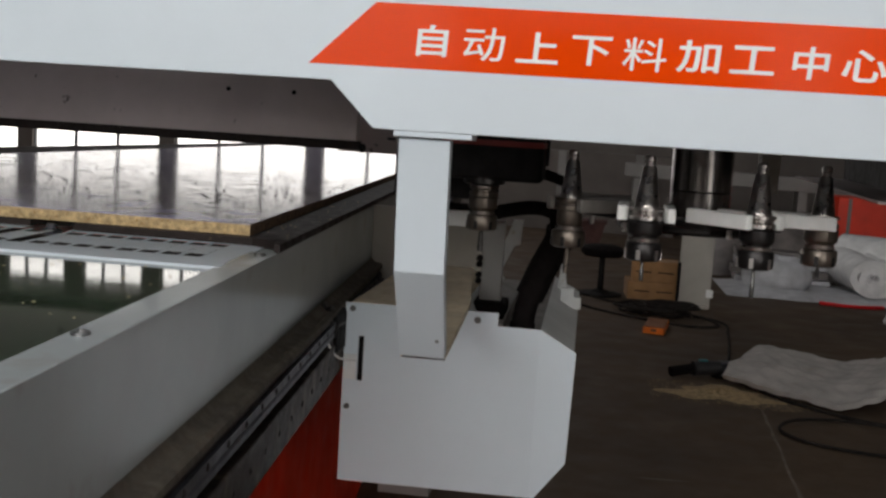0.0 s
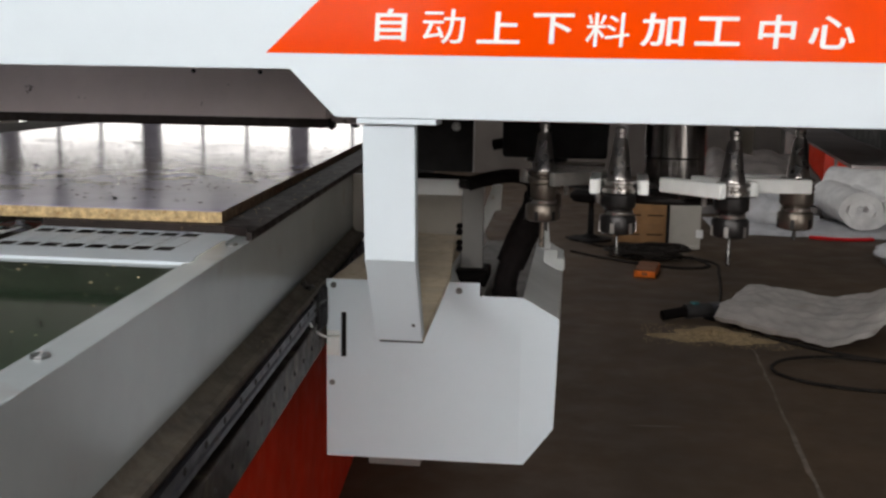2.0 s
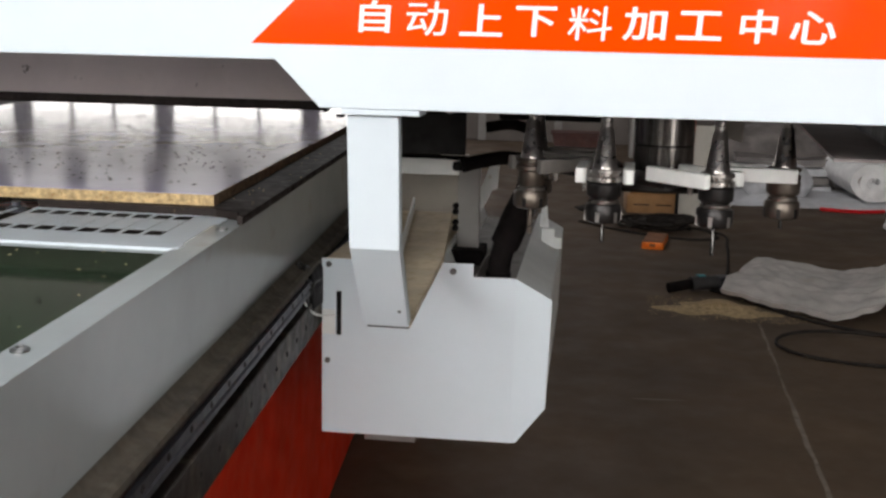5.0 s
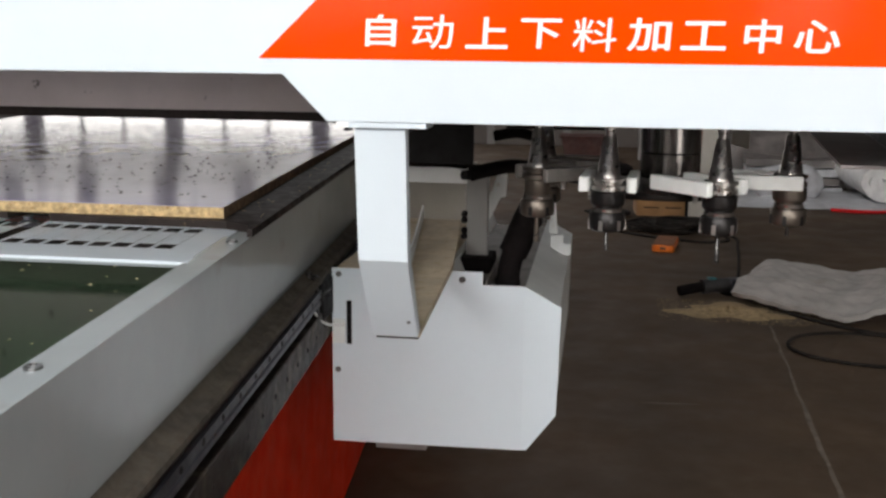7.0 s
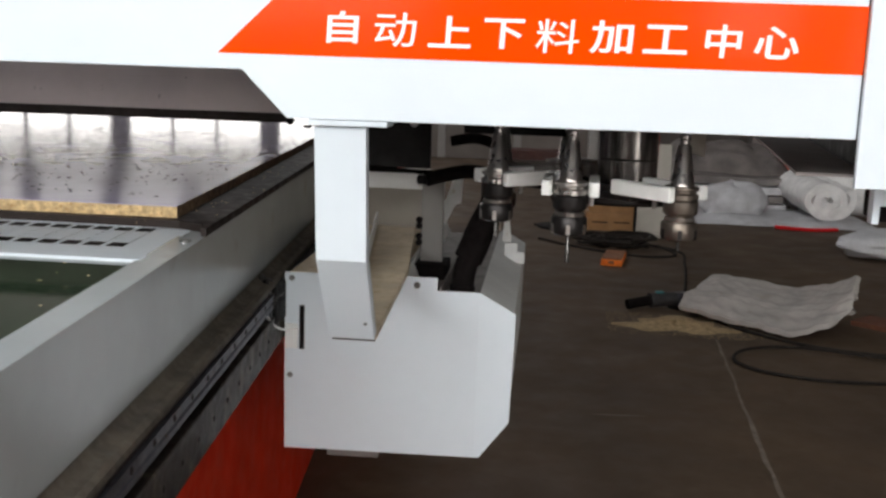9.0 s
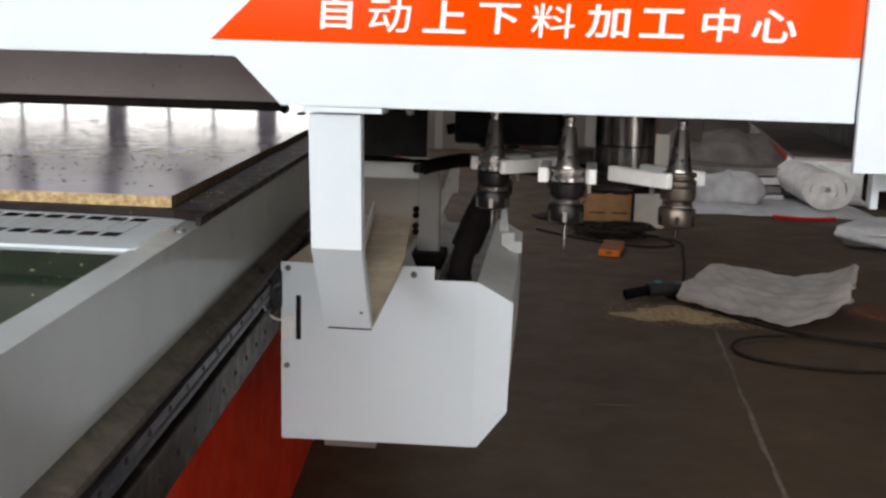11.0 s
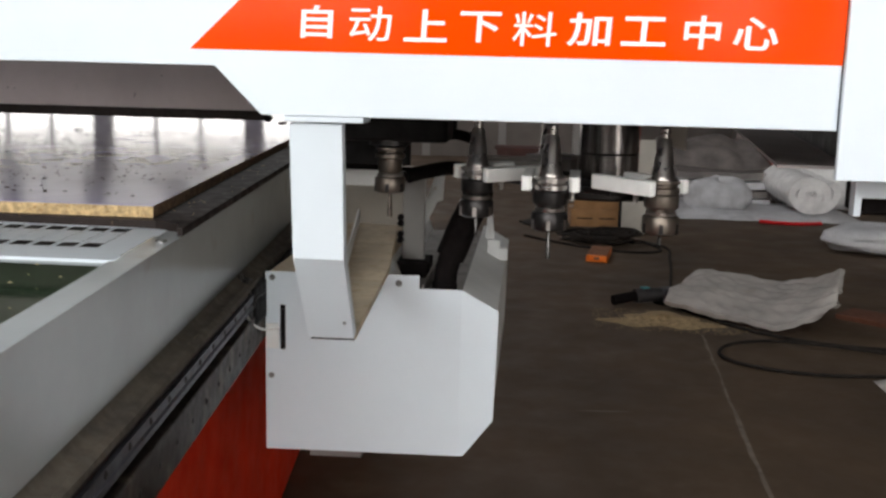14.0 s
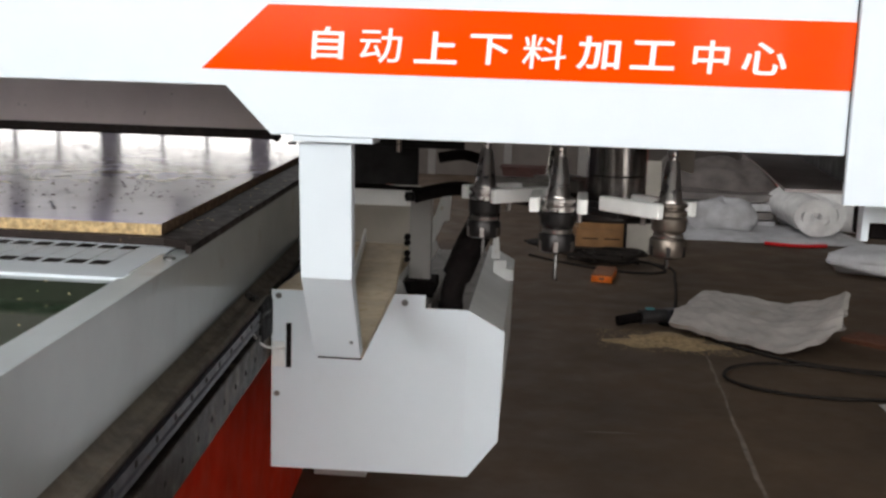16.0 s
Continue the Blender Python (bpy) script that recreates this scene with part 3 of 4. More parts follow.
for k in range(5):
    part("wire", tube([(-0.146 + 0.008 * k, 0.70, 1.012), (-0.142 + 0.007 * k, 0.655 - 0.006 * k, 1.034 + 0.005 * (k % 3)), (-0.130 + 0.005 * k, 0.635 + 0.004 * k, 1.012 - 0.008 * k), (-0.118 + 0.003 * k, 0.665, 0.965 + 0.008 * k), (-0.108, 0.735, 0.945 + 0.012 * k)], 0.0026, 8), M["rubber"] if k % 2 else M["bolt"], slider, "", True)

# grey inner beam panel with bristle strip
part("rear_panel", box(-0.22, 0.118, 1.052, 1.060, 1.322, 2.0, 0.001), M["grey_panel"], gantry, "grey-brown rear beam panel")
inner = part("inner_panel", box(-1.9, -0.063, 0.55, 0.575, 1.350, 2.0, 0.002), M["grey_panel"], gantry, "grey-brown inner beam panel")
part("bristle_strip", box(-1.9, -0.060, 0.548, 0.577, 1.336, 1.352), M["brush"], gantry, "black bristle strip")
part("edge_clip", box(0.095, 0.104, 0.030, 0.040, 1.3618, 1.3652, 0.001), M["black"], gantry, "small black clip")
part("end_hook", prism([(-0.063, 1.345), (-0.054, 1.348), (-0.049, 1.339), (-0.055, 1.332), (-0.061, 1.337)], "y", 0.552, 0.574), M["black"], gantry)
for x in (-0.18, -0.30, -0.9):
    part("rivet", screw_head(0.004, 0.002), M["black"], inner, at=pose(x, 0.55, 1.43, 90, 0, 0))

# black guard plate, white pneumatic bracket, hose
part("guard_plate", box(0.00, 0.188, 0.60, 0.612, 1.262, 2.0, 0.001), M["black"], gantry, "black guard plate with two bolts")
for z in (1.342, 1.372):
    part("guard_bolt", screw_head(0.008, 0.003), M["screw"], gantry, at=pose(0.158, 0.60, z, 90, 0, 0), smooth=True)
part("edge_seal", box(0.00, 0.170, 0.97, 0.975, 1.214, 1.222), M["rubber"], gantry)
part("cross_bar", box(-0.06, 0.130, 0.985, 1.0, 1.178, 1.214, 0.001), M["white_dusty"], gantry, "white cross bar")
upright = part("upright", box(0.128, 0.176, 0.985, 1.005, 1.020, 1.196, 0.002), M["machine_grey"], gantry, "grey upright bracket plate")
for z in (1.064, 1.077, 1.100, 1.113):
    part("knob", lathe([(0.007, 0), (0.007, 0.008), (0.004, 0.012)], 12), M["rubber"], upright, at=pose(0.125, 0.984, z, 90, 0, 0), smooth=True)
part("upright_foot", box(0.118, 0.190, 0.95, 1.05, 0.986, 1.022, 0.004), M["rubber"], gantry)
part("slanted_bracket", prism([(0.160, 1.078), (0.164, 1.076), (0.178, 1.104), (0.191, 1.133), (0.203, 1.136), (0.206, 1.192), (0.186, 1.192), (0.172, 1.150), (0.155, 1.119)], "y", 1.10, 1.115, 0.001), M["white_dusty"], gantry, "white slanted bracket")
part("back_plate", box(-0.20, 0.10, 1.40, 1.42, 0.99, 1.18), M["cream"], gantry, "dusty pale rear plate")
part("hose", tube([(0.236, 0.80, 0.988), (0.238, 0.80, 1.015), (0.242, 0.80, 1.045), (0.252, 0.80, 1.078)], 0.0225, 14, 8, 0.02), M["rubber"], gantry, "ribbed black suction hose", True)
part("hose_elbow", tube([(0.247, 0.80, 1.066), (0.256, 0.80, 1.088), (0.268, 0.80, 1.120), (0.283, 0.80, 1.152), (0.296, 0.79, 1.180), (0.300, 0.78, 1.206)], 0.029, 16, 8), M["rubber"], gantry, "wide black rubber hose elbow", True)
part("hose_cuff", tube([(0.2365, 0.80, 0.989), (0.2375, 0.80, 1.012)], 0.0255, 14, 4), M["rubber"], gantry, "", True)
part("cable_sleeve", tube([(0.292, 0.78, 1.208), (0.284, 0.76, 1.236), (0.250, 0.74, 1.246), (0.205, 0.72, 1.240), (0.172, 0.70, 1.232)], 0.0135, 12, 8), M["rubber"], gantry, "black cable sleeve", True)
part("sleeve_end", lathe([(0.009, -0.008), (0.011, 0), (0.009, 0.008)], 14, at=(0.163, 0.70, 1.231)), M["black"], gantry, smooth=True)
part("upper_cable", tube([(0.30, 0.72, 1.30), (0.26, 0.70, 1.312), (0.215, 0.70, 1.305)], 0.010, 10, 6), M["rubber"], gantry, "", True)
part("thin_cable", tube([(-0.05, 0.9, 1.225), (0.05, 0.88, 1.232), (0.15, 0.8, 1.234)], 0.004, 8, 6), M["rubber"], gantry, "", True)
part("drive_housing", lathe([(0.030, 1.2690), (0.046, 1.2720), (0.046, 1.3095), (0.044, 1.3110), (0.046, 1.3125), (0.046, 1.48)], 36, at=(0.518, 0.405, 0)), M["hub"], gantry, "dark chromed magazine drive housing", True)
part("gear_block", prism([(0.614, 1.320), (0.642, 1.313), (0.648, 1.50), (0.612, 1.50)], "y", 0.46, 0.49, 0.001), M["cream"], gantry, "pale bracket by the magazine drive")

# ---- tool magazine ----
HUB, RAD, TZ = (0.5025, 0.388), 0.1955, 1.2845
carousel = thing("tool_carousel", pose(HUB[0], HUB[1], TZ), "rotary tool magazine with dark hub and white nylon grippers", "tool magazine")
part("hub_disc", lathe([(0.05, -0.034), (0.105, -0.034), (0.108, -0.030), (0.108, -0.022), (0.05, -0.020)], 40), M["black_oxide"], carousel, "dark hub disc", True)
SLOT = {"d": -22.5, "a": -67.5, "b": -112.5, "c": -157.5, "e": -202.5}


def gripper(angle, shaded):
    at = pose(RAD * math.cos(radians(angle)), RAD * math.sin(radians(angle)), 0, 0, 0, angle + 20)
    g = part("gripper", box(-0.115, -0.060, -0.036, 0.036, -0.020, -0.010, 0.002), M["black_oxide"], carousel, "nylon tool gripper fork", at=at)
    for s in (-1, 1):
        a, c = sorted((s * 0.0245, s * 0.0395))
        bm = prism([(-0.095, a), (0.006, a), (0.014, a + (0.004 if s > 0 else 0)), (0.014, c - (0.004 if s < 0 else 0)), (0.009, c), (-0.095, c)], "z", -0.0120, 0.0085, 0.0022)
        part("jaw", bm, M["nylon_grey"] if shaded else M["nylon"], g, "white nylon jaw")
    part("guide_pin", lathe([(0.004, -0.034), (0.004, -0.012)], 12, at=(-0.072, 0.029 if angle > -100 else -0.029, 0)), M["steel"], g, smooth=True)


# grippers c and e get the nylon with shade in its colour
for k, a in SLOT.items():
    gripper(a, k in "ce")


def holder(kind, bit, label):
    """A taper tool holder; its origin is the middle of the gripper flange."""
    t = thing("tool_holder", pose(0, 0, 0), label, "tool holder", "tools of the router")
    dark = kind == "dark"
    part("taper", lathe([(0.0165, 0.008), (0.0165, 0.011), (0.0158, 0.012), (0.0090, 0.062), (0.0086, 0.063), (0.0058, 0.064), (0.0058, 0.069), (0.0075, 0.071), (0.0075, 0.076), (0.004, 0.079)], 32), M["steel"], t, "polished steel taper", True)
    part("flange", lathe([(0.021, -0.010), (0.0235, -0.009), (0.0235, -0.0035), (0.0195, -0.001), (0.0195, 0.001), (0.0235, 0.0035), (0.0235, 0.007), (0.021, 0.008)], 36), M["steel"] if dark else M["nut_steel"], t, "grooved steel flange", True)
    body = M["black_oxide"] if dark else M["nut_steel"]
    if kind == "long":
        prof = [(0.017, -0.034), (0.019, -0.030), (0.019, -0.012), (0.021, -0.0095)]
    else:
        prof = [(0.018, -0.036), (0.0185, -0.033), (0.023, -0.029), (0.0235, -0.027), (0.0235, -0.013), (0.021, -0.0095)]
    part("body", lathe(prof, 32), body, t, "", True)
    part("collar", lathe([(0.0195, -0.040), (0.0205, -0.038), (0.0205, -0.0355), (0.0185, -0.034)], 32), M["steel"], t, "bright collar ring", True)
    bm = lathe([(0.010, -0.063), (0.020, -0.066), (0.0235, -0.064), (0.025, -0.060), (0.025, -0.044), (0.0235, -0.041), (0.0195, -0.0395)], 36)
    nut = part("collet_nut", bm, body, t, "slotted collet nut", True)
    for i in range(6):
        a = i * 60 + 12
        part("nut_slot", box(0.0235, 0.0256, -0.0028, 0.0028, -0.0635, -0.050), M["steel"] if dark else M["black_oxide"], nut, at=pose(0, 0, 0, 0, 0, a))
    if bit:
        r, l = bit
        bm = lathe([(r * 0.5, -0.066 - l), (r, -0.065 - l), (r, -0.064 - l * 0.45), (r * 0.85, -0.064 - l * 0.43), (r * 0.85, -0.062)], 18)
        b = part("cutter", bm, M["carbide"] if kind != "long" else M["nut_steel"], t, "carbide cutter", True)
        part("flute", tube([(r * 0.9 * math.cos(k * 0.9), r * 0.9 * math.sin(k * 0.9), -0.066 - l + k * l * 0.055) for k in range(8)], r * 0.28, 6, 3), M["black_oxide"], b)
    return t


tools = {
    "d": holder("steel", (0.0028, 0.016), "steel tool holder with wide collet nut in the magazine"),
    "a": holder("dark", (0.0031, 0.040), "blackened tool holder with long cutter in the magazine"),
    "b": holder("dark", (0.0026, 0.029), "blackened tool holder with short cutter in the magazine"),
    "c": holder("long", (0.0042, 0.040), "brownish steel tool holder with straight cutter in the magazine"),
    "e": holder("steel", (0.0045, 0.036), "steel tool holder carried by the spindle"),
}

# ---- spindle head ----
SPY = HUB[1] + RAD * math.sin(radians(SLOT["e"]))
SPX = HUB[0] + RAD * math.cos(radians(SLOT["e"]))
spindle = thing("spindle_carriage", pose(0.18, SPY, TZ), "black spindle carriage with sliding spindle head", "spindle")
part("hood", box(-0.072, 0.100, 0.090, 0.100, 0.046, 0.40, 0.002), M["black"], spindle, "black rear hood")
head = part("spindle_head", box(-0.070, 0.095, -0.035, 0.085, 0.018, 0.28, 0.006), M["black"], spindle, "black sliding motor head")
part("nose", lathe([(0.022, 0.0085), (0.034, 0.012), (0.034, 0.022)], 32), M["black_oxide"], head, "dark spindle nose", True)
part("shroud_band", box(-0.0705, 0.0955, -0.0356, 0.0856, 0.074, 0.083), M["band_red"], head, "thin red band")

# ---- things on the floor ----


def foam_sheet():
    """A limp foam sheet, folded double, one end lifted off the floor."""
    front = [Vector((1.22, 5.00, 0.02)), Vector((1.42, 4.82, 0.025)), Vector((1.60, 4.67, 0.02)), Vector((1.79, 4.55, 0.012)), Vector((1.97, 4.57, 0.06)), Vector((2.13, 4.64, 0.14))]
    back = [Vector((1.36, 5.36, 0.05)), Vector((1.52, 5.50, 0.15)), Vector((1.72, 5.50, 0.12)), Vector((1.98, 5.44, 0.09)), Vector((2.10, 5.12, 0.19)), Vector((2.19, 4.84, 0.29))]
    front, back = smooth_path(front, 12), smooth_path(back, 12)

    def top(u, v):
        i = min(int(u * 60 + 0.5), 60)
        w = v + 0.03 * math.sin(11 * u + 2) * v
        p = front[i].lerp(back[i], w)
        rise = 0.045 * math.sin(math.pi * min(1, v * 1.15)) * (1 - 0.5 * u)
        crease = (0.002 + 0.006 * u) * math.sin(46 * v + 5 * u + 2.2 * math.sin(7 * u) + math.sin(19 * v)) + 0.006 * math.sin(19 * u - 13 * v) + 0.003 * math.sin(61 * u + 23 * v)
        return (p.x, p.y, max(0.034, p.z + 0.035 + rise + crease))
    return sheet(60, 56, top, 0.030)


solid("foam_sheet", foam_sheet(), M["foam_dusty"], "crumpled dusty white foam sheet on the floor", "foam sheet", smooth=True)


def rolled(radius, length, turns, m, name, label, squash=0.82):
    bm = bmesh.new()
    n = int(turns * 26)
    rows = []
    for i in range(n + 1):
        a = 2 * math.pi * turns * i / n
        r = radius * (0.10 + 0.90 * (i / n) ** 0.9) * (1 + 0.05 * math.sin(1.7 * a + 1) + 0.02 * math.sin(5.3 * a))
        x, z = r * math.cos(a), squash * r * math.sin(a)
        rows.append([bm.verts.new((x * (1 + 0.02 * math.sin(k * 1.7)), -length / 2 + length * k / 8 + 0.03 * math.sin(0.9 * a) * (1 if k == 0 else 0.3), z + 0.008 * math.sin(k * 2.1 + a))) for k in range(9)])
    faces = [bm.faces.new((rows[i][k], rows[i + 1][k], rows[i + 1][k + 1], rows[i][k + 1])) for i in range(n) for k in range(8)]
    bmesh.ops.recalc_face_normals(bm, faces=faces)
    bmesh.ops.solidify(bm, geom=faces, thickness=radius * 0.27)
    return solid(name, bm, M["foam"], label, "foam roll", smooth=True, m=m)


def pillow(x0, x1, y0, y1, h, seed):
    """A soft, creased pack lying on the floor."""
    r = random.Random(seed)
    p = [(r.uniform(3, 9), r.uniform(0, 6), r.uniform(2, 7)) for _ in range(4)]

    def fn(u, v):
        a, t = 2 * math.pi * u, math.pi * v
        k = 1 + sum(0.02 * math.sin(f * a * 0.5 + g + 2 * math.sin(q * t)) for f, g, q in p)
        sx, sy, sz = math.sin(t) ** 0.55, math.sin(t) ** 0.55, math.cos(t)
        return ((x0 + x1) / 2 + (x1 - x0) / 2 * k * sx * math.cos(a), (y0 + y1) / 2 + (y1 - y0) / 2 * k * sy * math.sin(a), max(0.004, h / 2 + h / 2 * k * sz * (1 + 0.10 * math.sin(3 * a + seed))))
    return sheet(40, 18, fn)


rolled(0.26, 0.85, 3.1, pose(3.08, 9.55, 0.29, 4, 0, 7), "foam_roll", "loose roll of white foam sheet on plastic film")


def lump(x0, x1, y0, y1, h, seed, rag=0.2):
    r = random.Random(seed)
    p = [(r.uniform(2, 9), r.uniform(0, 6), r.uniform(2, 9), r.uniform(0, 6)) for _ in range(5)]

    def fn(u, v):
        e = min(1, 5 * min(u, 1 - u)) ** 0.6 * min(1, 4 * min(v, 1 - v)) ** 0.6
        w = sum(abs(math.sin(a * u + b) * math.sin(c * v + d)) for a, b, c, d in p) / 5
        jag = rag * 0.06 * math.sin(23 * u + seed)
        return (x0 + (x1 - x0) * u, y0 + (y1 - y0) * v + jag * (1 - v), 0.006 + h * e * (0.55 + rag * 2.2 * (w - 0.4)))
    return sheet(36, 22, fn)


solid("plastic_film", lump(1.75, 3.65, 9.0, 10.3, 0.12, 3, 0.3), M["film"], "milky plastic film spread under the foam rolls", "plastic film", smooth=True)
solid("wrapped_pack", pillow(1.95, 2.62, 9.25, 9.75, 0.36, 9), M["film"], "bundle wrapped in milky plastic film", "bundle", smooth=True)
stack = thing("foam_stack", pose(2.42, 10.15, 0, 0, 0, -4), "stack of pale foam sheets behind the wrapped bundle", "foam stack")
for k in range(5):
    sag = sheet(16, 6, lambda u, v: (-0.48 + 0.96 * u + 0.02 * math.sin(k * 2.3), -0.25 + 0.5 * v + 0.02 * math.sin(k * 1.7), 0.092 * k + 0.012 + 0.018 * math.sin(4 * u + 2 * k) * v + 0.05 * max(0, u - 0.75) * k * 0.3), 0.075)
    part("foam_layer", sag, M["film"] if k % 2 else M["film_grey"], stack, smooth=True)
solid("plastic_wrap", lump(1.6, 3.3, 10.6, 12.2, 1.15, 15, 0.14), M["film_grey"], "crumpled heap of greyish plastic wrapping", "plastic heap", smooth=True)
solid("foam_roll", tube([(3.12, 10.45, 0.30), (3.85, 9.95, 0.30), (4.5, 9.7, 0.30)], 0.29, 20, 8), M["foam"], "grey-white foam roll lying on the floor", "foam roll", smooth=True)
solid("red_strip", tube([(2.60, 8.92, 0.014), (2.78, 8.86, 0.012), (2.98, 8.86, 0.012), (3.17, 8.92, 0.016)], 0.036, 10, 6, flat=0.55), M["redstrip"], "bright red plastic strip on the floor", "plastic strip", smooth=True)
solid("foam_bag", pillow(2.78, 3.9, 7.15, 7.65, 0.24, 6), M["film"], "pale wrapped foam bag on the floor", "foam bag", smooth=True)
solid("foam_scrap", lump(2.05, 2.45, 3.35, 3.7, 0.08, 16, 0.2), M["foam_dusty"], "scrap of pale foam on the floor", "foam scrap", smooth=True)
solid("plank", box(-0.55, 0.55, -0.12, 0.12, 0.0, 0.03, 0.003), M["plank"], "reddish brown plank on the floor", "plank", m=pose(2.72, 4.72, 0, 0, 0, -42))

def carton(x, y, z, w, d, h, turn, label):
    c = thing("carton", pose(x, y, z, 0, 0, turn), label, "cardboard box", "stacked cartons")
    part("carton_body", box(-w / 2, w / 2, -d / 2, d / 2, 0, h, 0.004), M["card"], c)
    part("carton_flap", box(-w / 2 + 0.004, w / 2 - 0.004, -d / 2, -0.004, h, h + 0.004), M["card"], c)
    part("carton_flap", box(-w / 2 + 0.004, w / 2 - 0.004, 0.004, d / 2, h, h + 0.004), M["card"], c)
    part("packing_tape", box(-w / 2 - 0.001, w / 2 + 0.001, -0.02, 0.02, h + 0.0042, h + 0.0052), M["cream"], c)
    for s in (-1, 1):
        part("print_mark", box(s * 0.10 - 0.07, s * 0.10 + 0.07, -d / 2 - 0.0015, -d / 2 - 0.0005, h * 0.45, h * 0.45 + 0.012), M["black"], c)
    return c


carton(0.985, 8.45, 0, 0.46, 0.36, 0.16, 3, "brown cardboard box under another box")
carton(1.005, 8.45, 0.166, 0.42, 0.34, 0.18, -2, "brown cardboard box stacked on another box")

bd = thing("leaning_board", pose(1.33, 8.00, 0.004, -4, 0, -2), "cream board standing behind the cables", "board")
part("board_panel", box(-0.14, 0.14, -0.02, 0.02, 0.0, 0.82, 0.003), M["cream"], bd)
part("board_foot", box(-0.12, 0.12, -0.10, 0.10, 0.0, 0.03, 0.003), M["cream"], bd)
part("bracket", box(0.10, 0.16, -0.05, -0.02, 0.10, 0.17, 0.004), M["nylon"], bd)

pole = thing("stand_pole", pose(1.165, 7.75, 0), "thin black metal stand on the floor", "stand")
part("pole", lathe([(0.014, 0.02), (0.014, 0.42)], 14), M["black"], pole, smooth=True)
part("foot_plate", lathe([(0.10, 0), (0.10, 0.012), (0.03, 0.022)], 24), M["black"], pole, smooth=True)

char = thing("stool", pose(0.52, 8.35, 0), "black upholstered stool in the dark", "stool")
part("cushion", lathe([(0.17, 0.36), (0.20, 0.39), (0.20, 0.43), (0.15, 0.46)], 26), M["rubber"], char, smooth=True)
part("stem", lathe([(0.10, 0.03), (0.03, 0.06), (0.025, 0.36)], 16), M["black"], char, smooth=True)
part("foot_ring", lathe([(0.20, 0.0), (0.20, 0.02), (0.10, 0.03)], 26), M["black"], char, smooth=True)

box_o = thing("orange_case", pose(0.935, 6.70, 0, 0, 0, -9), "small orange plastic case on the floor", "plastic case")
part("case_body", box(-0.080, 0.080, -0.20, 0.20, 0.0, 0.052, 0.008), M["orange"], box_o)
part("case_lid", box(-0.076, 0.076, -0.195, 0.195, 0.052, 0.062, 0.004), M["case_top"], box_o, "dusty brownish lid")
part("latch", box(-0.02, 0.02, -0.207, -0.199, 0.022, 0.040, 0.003), M["case_top"], box_o)

# cable tangle, leads and the coil
r7 = random.Random(7)
for i in range(7):
    cx, cy = 1.02 + r7.uniform(-0.12, 0.2), 7.45 + r7.uniform(-0.15, 0.15)
    pts = []
    for k in range(13):
        a = k * 0.9 + i
        rr2 = r7.uniform(0.10, 0.24)
        pts.append((cx + rr2 * 1.3 * math.cos(a), cy + rr2 * math.sin(a), 0.02 + 0.02 * i * 0.5 + r7.uniform(0, 0.03)))
    solid("cable_tangle", tube(pts, 0.012, 8, 5), M["cable"], "tangled black cable on the floor", "cable", "cables on the floor", smooth=True)
G = "cables on the floor"
solid("cable", tube([(0.35, 7.6, 0.010), (0.62, 7.30, 0.010), (0.95, 7.05, 0.010), (1.25, 6.95, 0.010), (1.45, 7.1, 0.010), (1.35, 7.5, 0.010)], 0.010, 8, 8), M["cable"], "black cable trailing over the floor", "cable", G, smooth=True)
solid("cable", tube([(0.30, 8.4, 0.010), (0.60, 7.95, 0.010), (1.0, 7.7, 0.010), (1.48, 7.3, 0.010), (1.47, 6.7, 0.010), (1.39, 6.0, 0.010), (1.31, 5.45, 0.012)], 0.010, 8, 8), M["cable"], "black cable leading to the hand tool", "cable", G, smooth=True)
solid("cable", tube([(1.34, 5.30, 0.012), (1.40, 4.95, 0.010), (1.62, 4.60, 0.010), (1.95, 4.35, 0.010), (2.4, 4.28, 0.010), (3.2, 4.4, 0.010)], 0.010, 8, 8), M["cable"], "black cable running past the foam sheet", "cable", G, smooth=True)
loop = [(2.9, 3.92, 0.010), (2.3, 3.80, 0.010), (1.85, 3.74, 0.010), (1.52, 3.83, 0.011), (1.39, 4.02, 0.014), (1.50, 4.22, 0.022), (1.80, 4.30, 0.022), (2.3, 4.16, 0.018), (2.8, 3.95, 0.014), (3.1, 3.7, 0.012)]
solid("cable", tube(loop, 0.009, 8, 8), M["cable"], "loop of black cable on the floor", "cable", G, smooth=True)

ht = thing("angle_grinder", pose(1.08, 5.14, 0.0, 0, 0, 22), "grey and black electric hand tool on the floor", "power tool")
part("housing", tube([(-0.02, 0, 0.055), (0.08, 0, 0.06), (0.17, 0, 0.055)], 0.045, 14, 6), M["tool_grey"], ht, smooth=True)
part("grip", tube([(-0.17, 0.0, 0.035), (-0.10, 0, 0.045), (-0.02, 0, 0.055)], 0.032, 14, 6), M["rubber"], ht, smooth=True)
part("gear_head", box(0.15, 0.24, -0.045, 0.045, 0.02, 0.10, 0.012), M["rail_steel"], ht)
part("guard", lathe([(0.085, 0.002), (0.085, 0.02), (0.03, 0.028)], 24, at=(0.20, 0, 0)), M["black"], ht, smooth=True)
part("switch", box(0.02, 0.07, -0.02, 0.02, 0.10, 0.112, 0.004), M["teal"], ht)


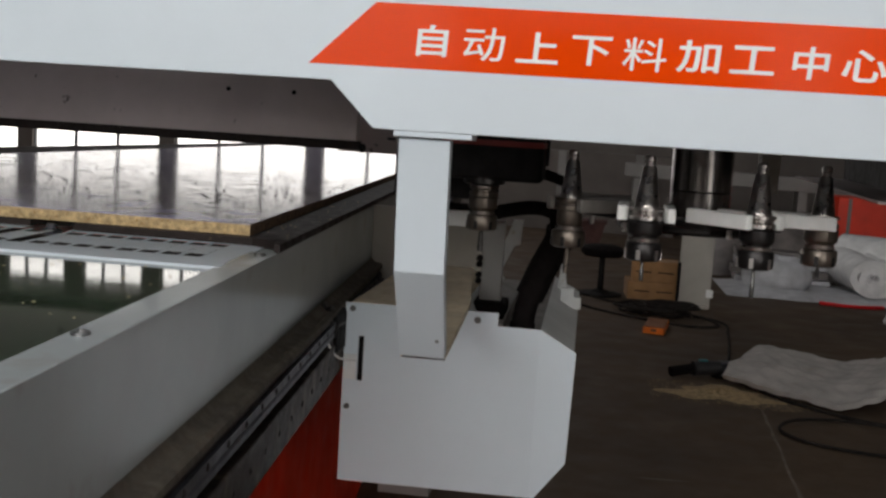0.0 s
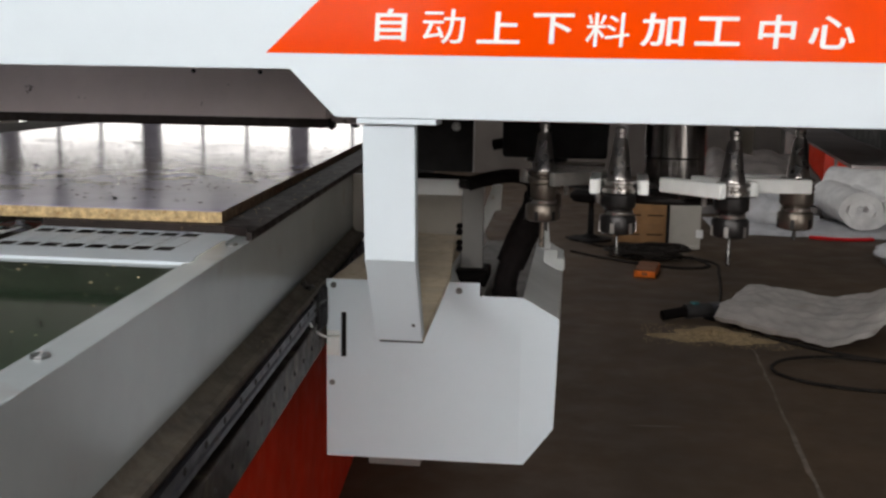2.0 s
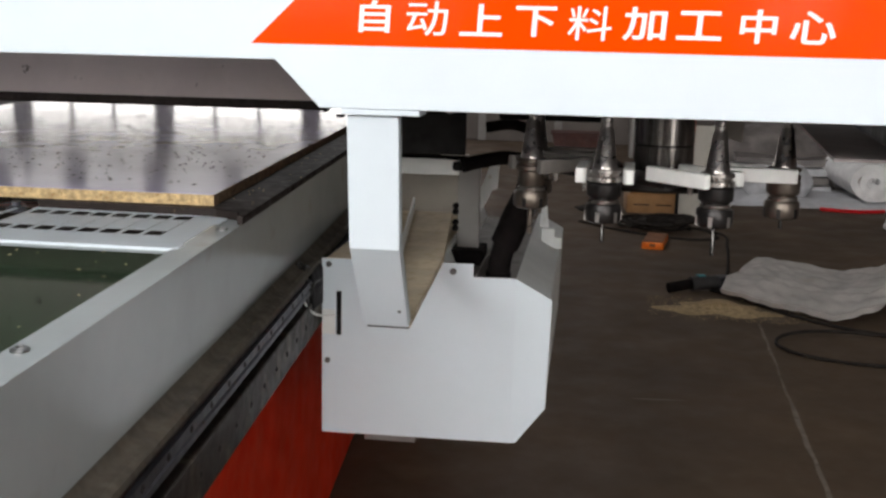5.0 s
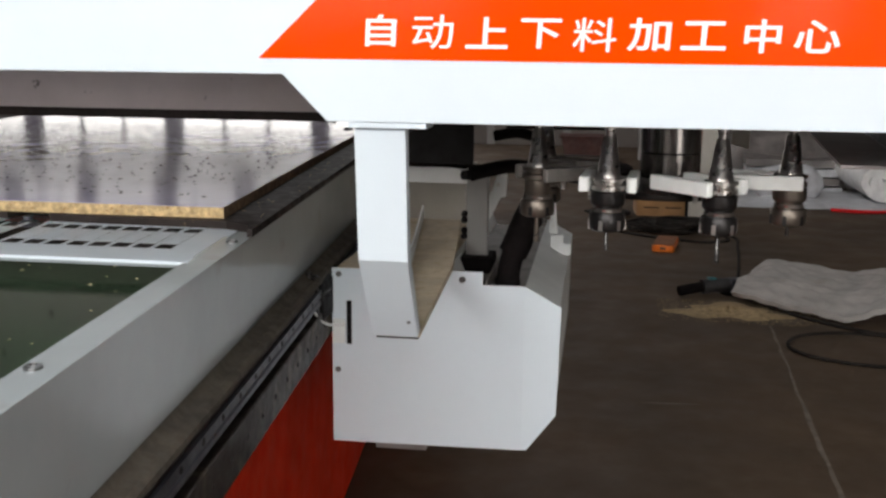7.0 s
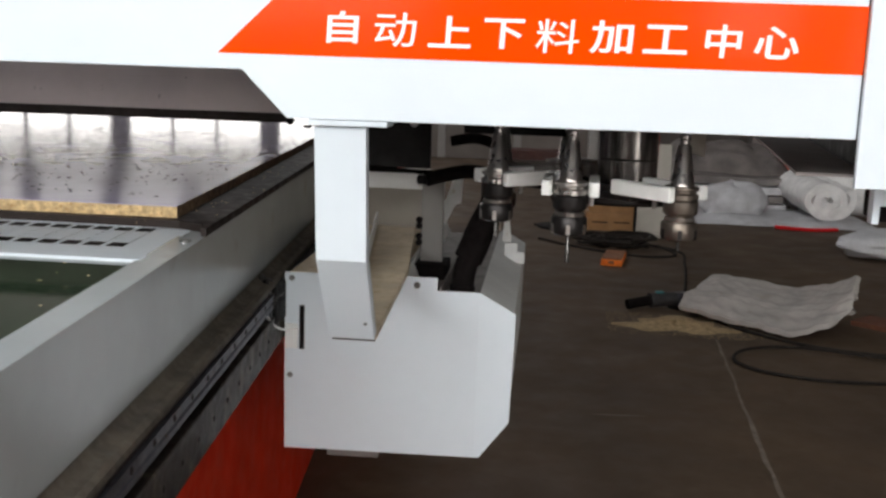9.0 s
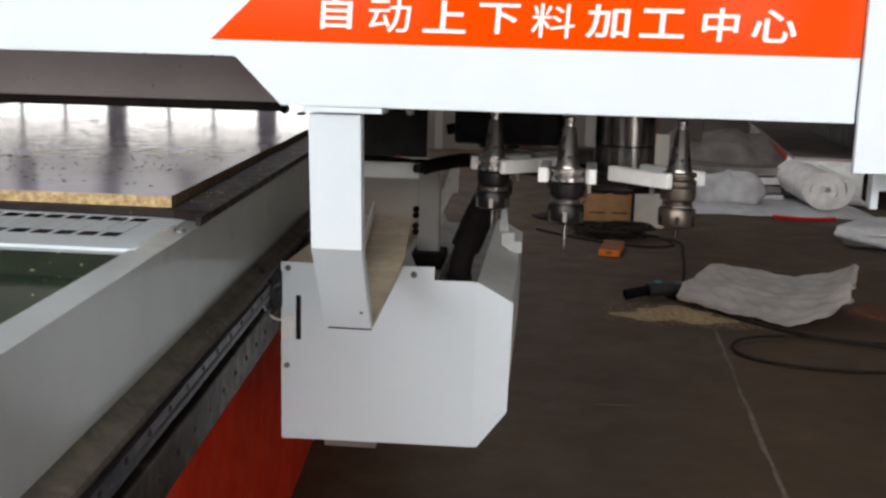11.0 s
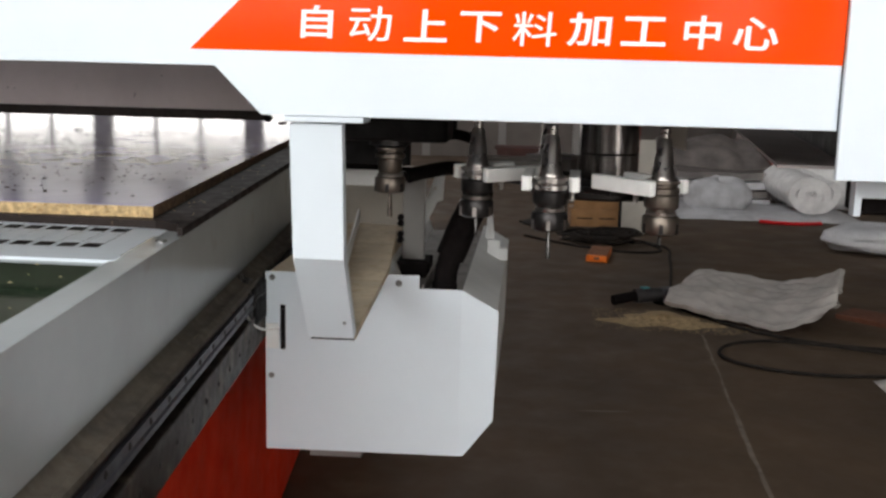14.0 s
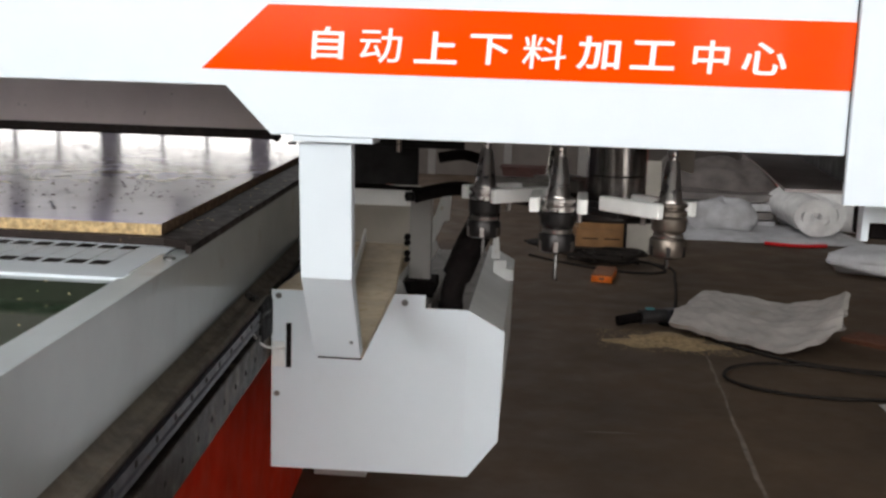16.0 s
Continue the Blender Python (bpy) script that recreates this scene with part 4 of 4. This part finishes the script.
def dust_heap():
    r = random.Random(33)
    ph = [r.uniform(0, 6) for _ in range(6)]

    def fn(u, v):
        a, rad = 2 * math.pi * u, v
        k = 1 + 0.22 * math.sin(3 * a + ph[0]) + 0.15 * math.sin(7 * a + ph[1])
        return (1.18 + 0.30 * rad * k * math.cos(a), 4.74 + 0.19 * rad * k * math.sin(a), 0.0015 + 0.03 * (1 - rad) ** 1.3 * (1 + 0.4 * math.sin(9 * a + 11 * rad)))
    return sheet(48, 8, fn)


solid("sawdust_heap", dust_heap(), M["sawdust"], "flat heap of pale sawdust on the floor", "sawdust", kind="stuff", smooth=True)
litter("sawdust_crumbs", scatter(700, 0.78, 1.70, 4.48, 5.0, 0.001, 0.006, 41), M["sawdust"], "sawdust crumbs strewn on the concrete")

# ---- machines and goods further back ----
far = thing("red_cabinet", pose(4.75, 12.5, 0), "red painted machine cabinet on the floor", "machine")
part("cabinet_body", box(-1.32, 1.6, -0.3, 0.6, 0.05, 0.92, 0.01), M["red_base"], far)
part("cabinet_foot", box(-1.25, 1.5, -0.2, 0.5, 0.0, 0.05), M["black"], far)
part("seam", box(-1.20, -1.16, -0.304, -0.300, 0.06, 0.91), M["machine_grey"], far)
mg = thing("grey_conveyor_frame", pose(3.0, 13.4, 0), "grey steel conveyor frame", "conveyor")
part("top_beam", box(-2.2, 3.5, -0.2, 0.2, 0.92, 1.10, 0.01), M["machine_grey"], mg, at=pose(0, 0, 0, 0, 1.5, 0))
for x in (-2.0, 0.2, 2.4):
    part("leg", box(x - 0.06, x + 0.06, -0.15, 0.15, 0.0, 0.95, 0.006), M["machine_grey"], mg)
cab = thing("brown_crate", pose(0.3, 15.6, 0), "dull grey-brown packing crate standing by the wall", "crate")
part("crate_body", box(-2.2, 1.4, -0.4, 0.6, 0.0, 1.25, 0.01), M["wall"], cab)
for x in (-1.6, -0.4, 0.8):
    part("batten", box(x - 0.06, x + 0.06, -0.43, -0.40, 0.0, 1.25, 0.004), M["machine_grey"], cab)
rb = thing("red_bin", pose(0.25, 13.2, 0), "dull brownish red bin on the floor", "bin")
part("bin_body", prism([(-0.3, 0.02), (0.3, 0.02), (0.36, 0.32), (-0.36, 0.32)], "y", -0.2, 0.2, 0.006), M["bin"], rb)
part("bin_rim", box(-0.38, 0.38, -0.22, 0.22, 0.31, 0.335, 0.004), M["bin"], rb)


def motions():
    """The magazine's one step, the spindle head's trips, and the holders that they carry."""
    step = [(0, 0), (6.93, 0), (7.0, -1.5), (7.07, -9), (7.13, -20), (7.2, -34), (7.26, -42), (7.33, -45), (7.5, -45), (16, -45)]
    # spindle head: time, x, lift
    trip = [(0, 0.176, 0.002), (0.5, 0.180, 0.0), (0.8, 0.196, 0.0), (1.0, 0.220, 0.0), (1.25, 0.246, 0.0), (1.5, 0.268, 0.0), (1.8, 0.306, 0.0), (2.0, SPX, 0.0), (4.5, SPX, 0.0), (5.4, SPX, 0.10), (10.1, SPX, 0.10), (11.0, SPX, 0.0), (11.95, SPX, 0.0), (12.1, 0.262, 0.0), (12.25, 0.190, 0.0), (12.4, 0.180, 0.0), (13.0, 0.176, 0.004), (14.1, 0.172, 0.014), (14.4, 0.172, 0.022), (14.8, 0.172, 0.046), (15.2, 0.172, 0.066), (15.4, 0.172, 0.085), (15.6, 0.172, 0.112), (15.8, 0.172, 0.135), (16.0, 0.172, 0.150)]
    Z = TZ
    walk(carousel, [(t, pose(HUB[0], HUB[1], Z, 0, 0, a)) for t, a in step])
    walk(spindle, [(t, pose(x, SPY, Z)) for t, x, dz in trip])
    walk(head, [(t, pose(0, 0, dz)) for t, x, dz in trip])

    def on_ring(slot, a):
        k = radians(SLOT[slot] + a)
        return pose(HUB[0] + RAD * math.cos(k), HUB[1] + RAD * math.sin(k), Z, 0, 0, a)
    for s in "dab":
        walk(tools[s], [(t, on_ring(s, a)) for t, a in step])
    take = [(t, pose(x, SPY, Z + dz, 0, 0, -45)) for t, x, dz in trip if t > 11.9]
    walk(tools["c"], [(t, on_ring("c", a)) for t, a in step if t < 11.9] + take)
    bring = [(t, pose(x, SPY, Z + dz)) for t, x, dz in trip if t < 2.1]
    walk(tools["e"], bring + [(t, on_ring("e", a)) for t, a in step if t > 2.1])


motions()
